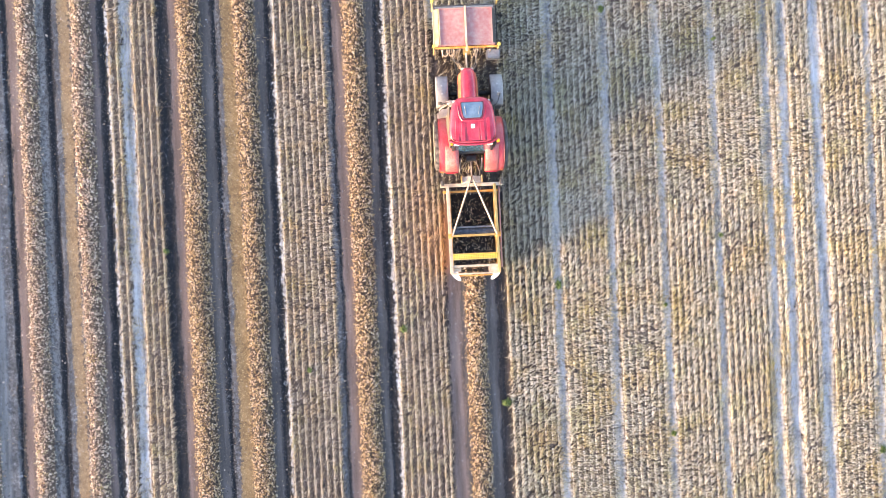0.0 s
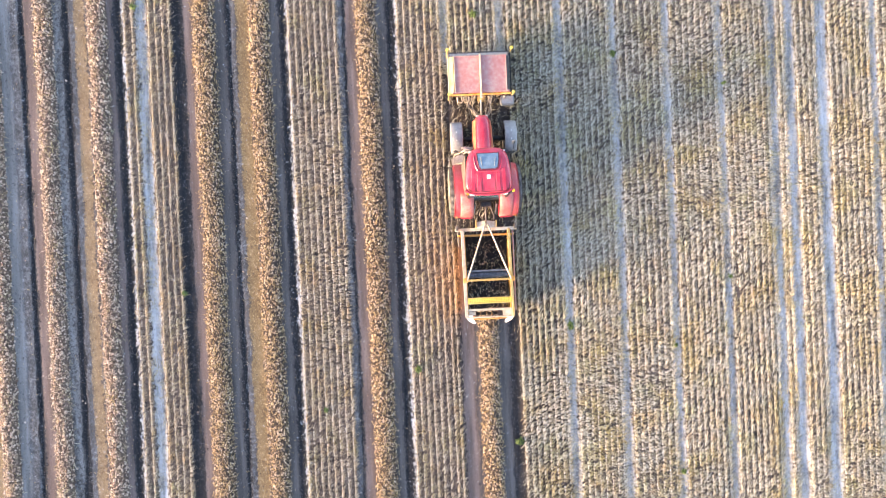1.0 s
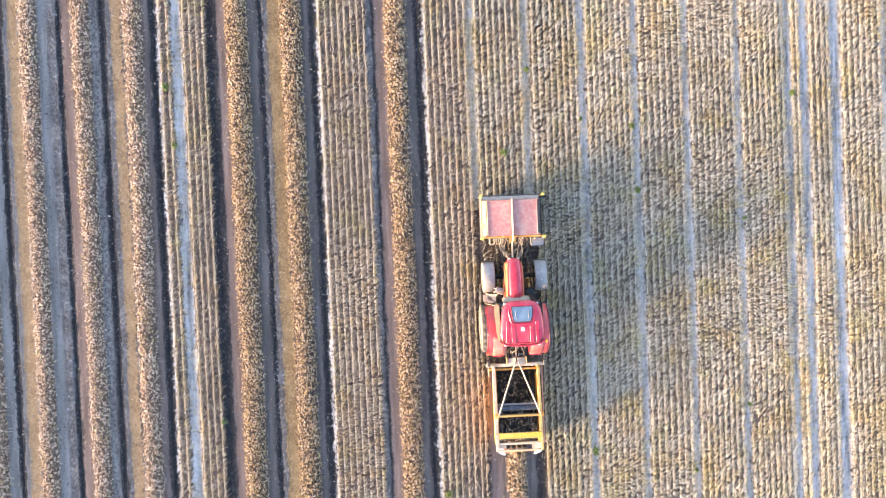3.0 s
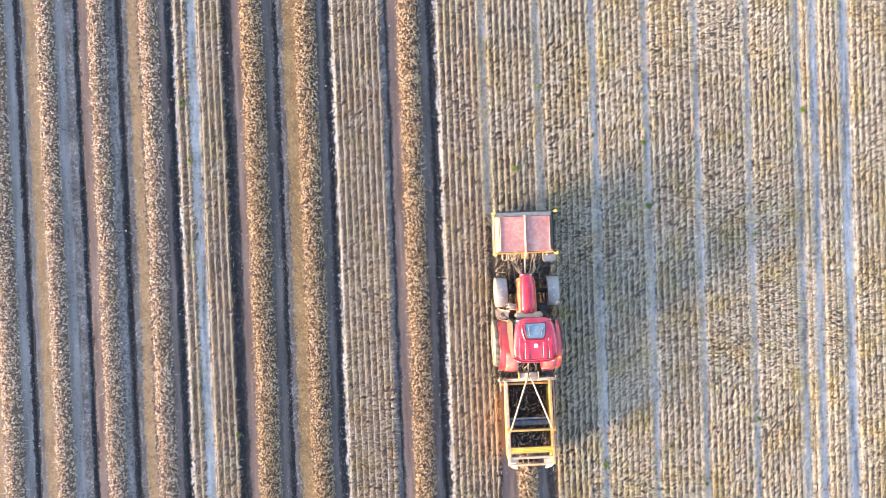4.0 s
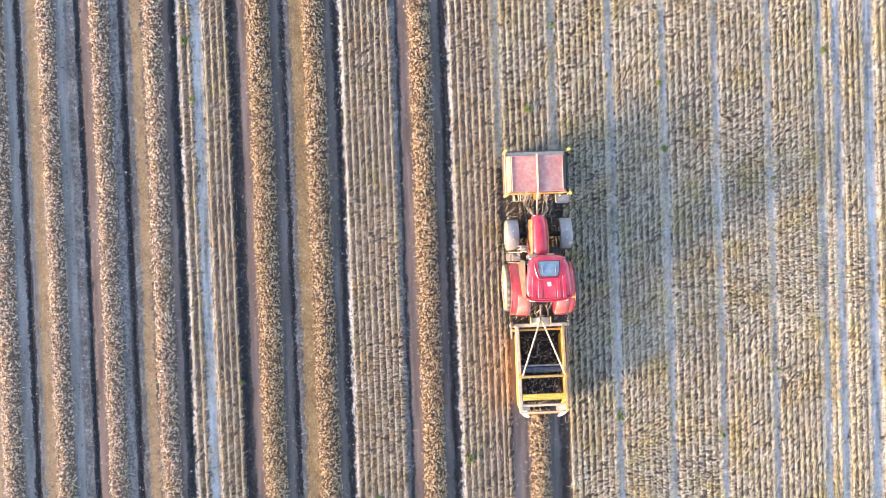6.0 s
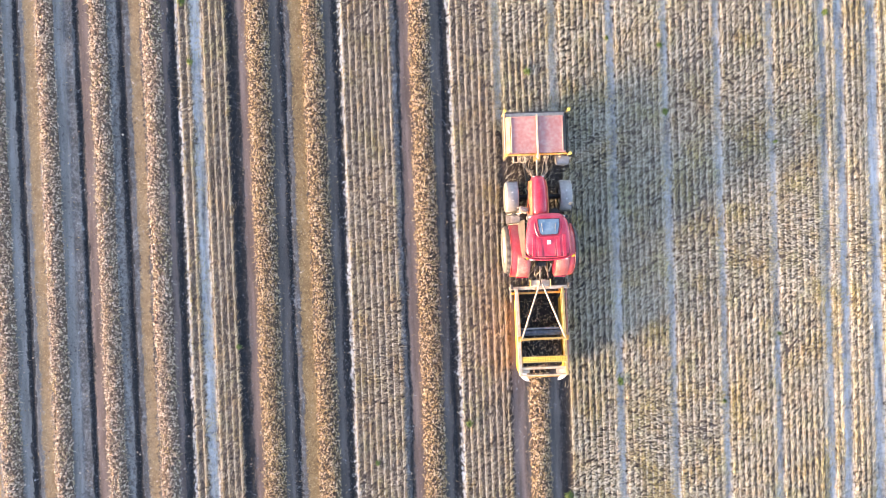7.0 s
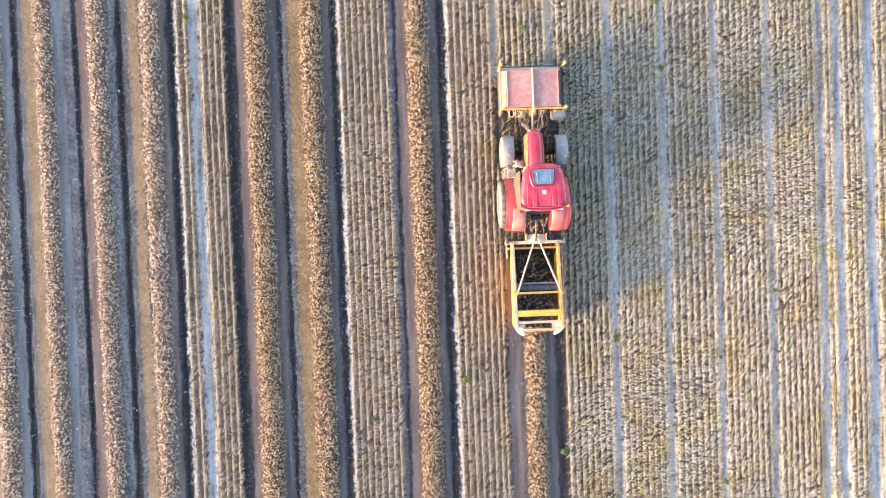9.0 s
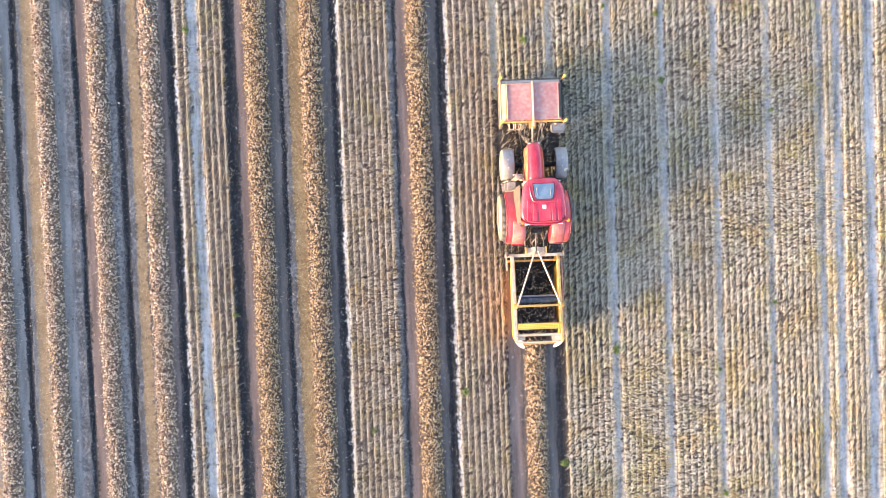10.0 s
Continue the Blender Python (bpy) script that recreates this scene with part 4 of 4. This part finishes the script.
for i in range(6):
    x0 = -0.15 + 0.3 * i / 5
    tpart("hose", hose([(x0, 0.66, 1.20), (x0 * 1.5 + rh.uniform(-0.08, 0.08), 0.50, 1.16), (x0 * 1.6 + rh.uniform(-0.2, 0.2), 0.30, 0.95), (x0 * 1.2 + rh.uniform(-0.2, 0.2), 0.10, 0.84), (x0 + rh.uniform(-0.2, 0.2), -0.10, 0.80)], 0.012, n=6, steps=4), M_HOSE)
for i in range(8):
    s = -1 if i % 2 else 1
    tpart("hose", hose([(s * 0.10, 3.62, 1.02), (s * (0.14 + rh.uniform(0, 0.2)), 3.85, 1.14 + rh.uniform(-0.1, 0.12)), (s * (0.12 + rh.uniform(0, 0.35)), 4.12, 1.05), (s * (0.10 + rh.uniform(0, 0.5)), 4.50, 1.10)], 0.014, n=6, steps=4), M_HOSE)

# ======================= leaf topper in front =======================
topper = thing("leaf_topper", (TX, 5.2, 0), "front-mounted red leaf topper with yellow frame and dusty cover", "leaf topper")


def fpart(name, bm, m, label="", parent=None, smooth=False):
    ob = part(name, bm, m, parent or topper, label, smooth)
    if not parent:
        ob.matrix_parent_inverse = Matrix.Translation((0, -5.2, 0))
    return ob


for s in (-1, 1):
    cover = fpart("cover_panel", box((s * 0.445 + 0.02, 5.12, 1.17), (0.86, 1.24, 0.02), (0, s * 1.2, 0), bev=0.006), M_DUSTRED, "dusty faded red cover sheet")
    part("panel_rim", beam((s * 0.875 + 0.02, 4.52, 1.185), (s * 0.875 + 0.02, 5.74, 1.185), 0.03, 0.035), M_CREAM if s < 0 else M_DUSTRED, cover)
    part("panel_rim", beam((s * 0.03 + 0.02, 5.735, 1.19), (s * 0.87 + 0.02, 5.735, 1.185), 0.03, 0.03), M_DUSTRED, cover)
    # sun side in pale colours; the far side's shade is coloured in with M_DARK
    side = fpart("side_plate", box((s * 1.01, 5.12, 0.56), (0.05, 1.46, 0.96), bev=0.01), M_DOOR if s < 0 else M_DARK, "dusty brown side plate" if s < 0 else "side plate with its shade put into the dark colour")
    fpart("side_slope", box((s * 0.955, 5.12, 1.12), (0.17, 1.24, 0.02), (0, s * 36, 0), bev=0.006), M_YEL if s < 0 else M_DARK, "pale yellow sloping side sheet" if s < 0 else "")
    fpart("side_rail", beam((s * 1.065, 4.40, 0.99), (s * 1.065, 5.92, 0.99), 0.035, 0.06), M_CREAM if s < 0 else M_DARK)
    fpart("skid", beam((s * 1.01, 4.45, 0.10), (s * 1.01, 5.80, 0.10), 0.07, 0.06), M_DARK)
    for y, z in ((5.90, 1.12), (4.42, 1.12)):
        post = fpart("marker_post", rod((s * 1.08, y, 0.60), (s * 1.08, y, z + 0.26), 0.025, n=8), M_YEL)
        part("marker", box((s * 1.08, y, z + 0.30), (0.12, 0.10, 0.10), (0, 0, 20), bev=0.03, seg=2), M_MARK, post, "bright yellow corner marker")
    fpart("link_lug", beam((s * 0.42, 4.45, 0.80), (s * 0.42, 4.28, 0.56), 0.06, 0.08), M_DARK)
fpart("centre_beam", beam((0.02, 4.30, 1.22), (0.02, 5.80, 1.22), 0.055, 0.08), M_CREAM, "cream centre beam across the cover")
fpart("rear_beam", beam((-1.04, 4.46, 1.10), (1.04, 4.46, 1.10), 0.05, 0.09), M_ORANGE, "worn orange rear cross beam")
fpart("rear_lip", beam((-0.95, 4.53, 1.16), (0.98, 4.53, 1.16), 0.06, 0.05), M_DUSTRED)
fpart("front_curtain", box((0, 5.84, 0.98), (2.02, 0.20, 0.03), (-38, 0, 0), bev=0.006), M_CURTAIN, "dusty brown rubber front curtain")
fpart("front_beam", beam((-1.04, 5.93, 0.92), (1.04, 5.93, 0.92), 0.05, 0.07), M_DOOR)
fpart("rotor", rod((-0.96, 5.15, 0.42), (0.96, 5.15, 0.42), 0.16, n=14), M_DARK)
fpart("gearbox", box((0.02, 4.36, 0.98), (0.24, 0.22, 0.20), bev=0.03, seg=2), M_YEL, "yellow gearbox on the rear beam")
fpart("belt_guard", box((0.92, 4.27, 0.84), (0.46, 0.32, 0.30), bev=0.04, seg=2), M_GUARD, "pale grey drive belt guard")
for x0 in (-0.72, -0.5):
    fpart("hook", hose([(x0 - 0.06, 4.42, 1.06), (x0 - 0.06, 4.24, 1.02), (x0 + 0.08, 4.23, 1.02), (x0 + 0.08, 4.42, 1.06)], 0.016, n=6, steps=3), M_CREAM)
for i in range(10):
    x0 = -0.85 + 1.7 * i / 9
    fpart("hanging_hose", hose([(x0, 4.44, 1.12), (x0 * 0.95 + rh.uniform(-0.05, 0.05), 4.34, 1.02), (x0 * 0.85 + rh.uniform(-0.1, 0.1), 4.22, 0.86 + rh.uniform(-0.2, 0.1))], 0.012, n=6, steps=3), M_HOSE)
for i in range(5):
    x0 = -0.8 + 0.4 * i
    fpart("rear_tooth", box((x0, 4.40, 0.96), (0.05, 0.05, 0.26), (18, 0, 0), bev=0.008), M_CREAM)

# ======================= onion lifter behind =======================
lifter = thing("onion_lifter", (TX, -1.7, 0), "yellow tractor-drawn onion lifter with open dark conveyor web", "onion lifter")


def lpart(name, bm, m, label="", parent=None, smooth=False):
    ob = part(name, bm, m, parent or lifter, label, smooth)
    if not parent:
        ob.matrix_parent_inverse = Matrix.Translation((0, 1.7, 0))
    return ob


def deflector(s):
    """A bent rubber sheet that narrows the windrow, thicker than it looks."""
    top = [(s * 0.81, -3.00, 1.05), (s * 0.82, -3.14, 1.02), (s * 0.72, -3.27, 0.95), (s * 0.56, -3.37, 0.86), (s * 0.50, -3.34, 0.88), (s * 0.58, -3.16, 1.00), (s * 0.60, -3.02, 1.05)]
    return loft([top, [(x, y, z - 0.02) for x, y, z in top]])


lpart("headstock_beam", beam((-1.07, -0.12, 0.84), (1.05, -0.12, 0.84), 0.11, 0.12), M_CREAM, "cream front cross beam")
lpart("share_beam", beam((-0.98, -0.32, 0.62), (0.98, -0.32, 0.62), 0.07, 0.09), M_ORANGE)
for s in (-1, 1):
    plate = lpart("headstock_plate", box((s * 0.18, 0.04, 1.0), (0.34, 0.22, 0.02), (0, s * 12, -s * 8), bev=0.005), M_CREAM, "bent cream headstock plate")
    part("plate_edge", beam((s * 0.345, -0.07, 0.97), (s * 0.345, 0.18, 0.97), 0.03, 0.18), M_YEL, plate)
    lpart("end_bracket", box((s * 1.0, -0.05, 0.88), (0.10, 0.18, 0.20), bev=0.02), M_DOOR)
    lpart("tensioner_arm", rod((s * 0.05, 0.02, 1.06), (s * 0.745, -1.84, 1.24), 0.030, n=10), M_CREAM, "long cream stay rod")
    rail = lpart("side_rail", beam((-0.825 if s < 0 else 0.775, -0.12, 0.86), (-0.81 if s < 0 else 0.785, -3.10, 1.14), 0.105 if s < 0 else 0.085, 0.12), M_CREAM if s < 0 else M_YEL, "worn yellow side rail")
    xw = -0.80 if s < 0 else 0.785
    sheet = [(xw, -0.14, 0.80), (xw, -0.14, 0.30), (xw, -0.45, 0.05), (xw, -2.95, 0.05), (xw, -3.10, 0.20), (xw, -3.10, 1.08)]
    lpart("side_wall", loft([sheet, [(x + 0.022, y, z) for x, y, z in sheet]]), M_WALL, "worn orange side sheet")
    lpart("inner_guard", beam((-0.755 if s < 0 else 0.72, -0.30, 0.86), (-0.745 if s < 0 else 0.73, -3.0, 1.08), 0.025, 0.05), M_ORANGE if s < 0 else M_YEL)
    if s > 0:
        lpart("outer_tube", rod((s * 0.925, -0.2, 0.74), (s * 0.90, -2.95, 0.92), 0.028, n=10), M_DUSTRED if s > 0 else M_CREAM)
    lpart("disc_coulter", rod((s * 0.93, -0.42, 0.22), (s * 0.95, -0.42, 0.22), 0.26, n=24), M_GREYSTEEL)
    lpart("share_leg", beam((s * 0.78, -0.30, 0.65), (s * 0.76, -0.62, -0.02), 0.05, 0.10), M_DARK)
    w = wheel(lifter, s * 0.62, -2.55, 0.34, 0.24, s, 0.17, 12)
    w.matrix_parent_inverse = Matrix.Translation((0, 1.7, 0))
    flap = lpart("deflector_flap", deflector(s), M_WHITE, "white rubber windrow deflector flap")
    part("flap_hinge", rod((s * 0.52, -3.10, 0.96), (s * 0.80, -3.10, 0.96), 0.02, n=8), M_ORANGE, flap)
    lpart("bolt_plate", box((s * 0.80, -1.84, 1.16), (0.16, 0.16, 0.03), bev=0.006), M_ORANGE)
lpart("middle_bar", beam((-0.80, -1.84, 1.22), (0.78, -1.84, 1.22), 0.075, 0.075), M_YEL, "yellow cross bar")
lpart("web_roller", rod((-0.74, -1.70, 0.74), (0.74, -1.70, 0.74), 0.11, n=18), M_ROLLER, "smooth blue-grey steel roller")
lpart("roller_shield", box((0, -1.55, 0.80), (1.48, 0.06, 0.05), bev=0.01), M_GREYSTEEL)
# perforated step plate
bm = bmesh.new()
cols, rows_ = 26, 3
wx, wy, x0, y0, zt = 1.50 / cols, 0.165 / rows_, -0.75, -2.62, 1.27
for i in range(cols):
    for j in range(rows_):
        cx0, cy0 = x0 + i * wx, y0 + j * wy
        o = [(cx0, cy0), (cx0 + wx, cy0), (cx0 + wx, cy0 + wy), (cx0, cy0 + wy)]
        q = [(cx0 + 0.28 * wx, cy0 + 0.26 * wy), (cx0 + 0.72 * wx, cy0 + 0.26 * wy), (cx0 + 0.72 * wx, cy0 + 0.74 * wy), (cx0 + 0.28 * wx, cy0 + 0.74 * wy)]
        vo = [bm.verts.new((*p, zt)) for p in o]
        vi = [bm.verts.new((*p, zt)) for p in q]
        vd = [bm.verts.new((*p, zt - 0.008)) for p in q]
        for k in range(4):
            bm.faces.new((vo[k], vo[(k + 1) % 4], vi[(k + 1) % 4], vi[k]))
            bm.faces.new((vi[k], vi[(k + 1) % 4], vd[(k + 1) % 4], vd[k]))
bmesh.ops.remove_doubles(bm, verts=bm.verts[:], dist=1e-5)
plate = lpart("perforated_plate", bm, M_PLATE, "bright yellow perforated walkway plate")
part("plate_flange", beam((-0.76, y0 - 0.012, 1.255), (0.76, y0 - 0.012, 1.255), 0.022, 0.05), M_YEL, plate)
part("plate_flange", beam((-0.76, y0 + 0.177, 1.255), (0.76, y0 + 0.177, 1.255), 0.022, 0.05), M_YEL, plate)
part("plate_floor", box((0, y0 + 0.082, 1.235), (1.5, 0.15, 0.01), bev=0.002), M_DARK, plate)
lpart("rear_bar", beam((-0.79, -2.86, 1.12), (0.79, -2.86, 1.12), 0.075, 0.07), M_CREAM, "pale rear cross bar")
lpart("rear_bar", beam((-0.82, -3.12, 1.08), (0.82, -3.12, 1.08), 0.05, 0.06), M_CREAM)
lpart("rear_bar", beam((-0.60, -3.19, 0.98), (0.62, -3.19, 0.98), 0.035, 0.035), M_ORANGE)
lpart("rear_pad", box((-0.62, -2.98, 1.06), (0.26, 0.12, 0.05), bev=0.015), M_CREAM, "pale rubber curtain pad")
lpart("rear_pad", box((0.60, -2.99, 1.10), (0.36, 0.19, 0.07), (0, 0, 3), bev=0.02, seg=2), M_CREAM, "pale rubber curtain pad")
for i in range(4):
    x0 = -0.42 + 0.20 * i
    lpart("curtain_strip", box((x0, -3.02, 0.93), (0.14, 0.02, 0.16), (24, 0, 4 - 3 * i), bev=0.004), M_DARK)
# web: cross rods on two belts, sloping up to the rear
first = lpart("web_rod", rod((-0.73, 0, 0), (0.73, 0, 0), 0.0085, n=6), M_WEB, "dark muddy steel conveyor rod")
for k in range(62):
    y = -0.42 - k * 0.043
    z = 0.12 + 0.56 * min(1.0, (k / 52))
    o = first if k == 0 else new("web_rod", first.data)
    o.parent, o.matrix_parent_inverse = lifter, Matrix.Translation((0, 1.7, 0))
    o.matrix_basis = pose(0, y, z)
for s in (-1, 0, 1):
    lpart("web_belt", beam((s * 0.70, -0.42, 0.11), (s * 0.70, -2.9, 0.67), 0.05, 0.012), M_DARK)
lpart("web_tray", box((0, -1.62, 0.30), (1.50, 2.60, 0.015), (-12.5, 0, 0), bev=0.003), M_WEB)
# onions and leaves riding on the web
rng = np.random.RandomState(9)
n = 120
x, y = rng.uniform(-0.70, 0.70, n), rng.uniform(-2.95, -0.55, n)
z = 0.15 + 0.56 * np.clip((-0.42 - y) / 2.24, 0, 1)
v, f = bulbs(rng, np.stack([x, y, z + 0.02], -1), 0.058)
ob = mesh_np("onions_on_web", v, f, M_BULB, True)
ob.matrix_world = pose(TX, 0, 0)
tagged(ob, "muddy brown onions riding on the lifter's web", "onions", kind="stuff")
n = 400
x, y = rng.uniform(-0.70, 0.70, n), rng.uniform(-2.95, -0.55, n)
z = 0.18 + 0.56 * np.clip((-0.42 - y) / 2.24, 0, 1)
v, f = leaves(rng, np.stack([x, y, z], -1), rng.normal(1.5, 0.8, n), rng.uniform(0.06, 0.2, n), rng.uniform(0.01, 0.06, n), rng.uniform(0.007, 0.013, n))
ob = mesh_np("leaves_on_web", v, f, M_LEAF, True)
ob.matrix_world = pose(TX, 0, 0)
tagged(ob, "dry onion leaves caught on the lifter's web", "onion leaves", kind="stuff")
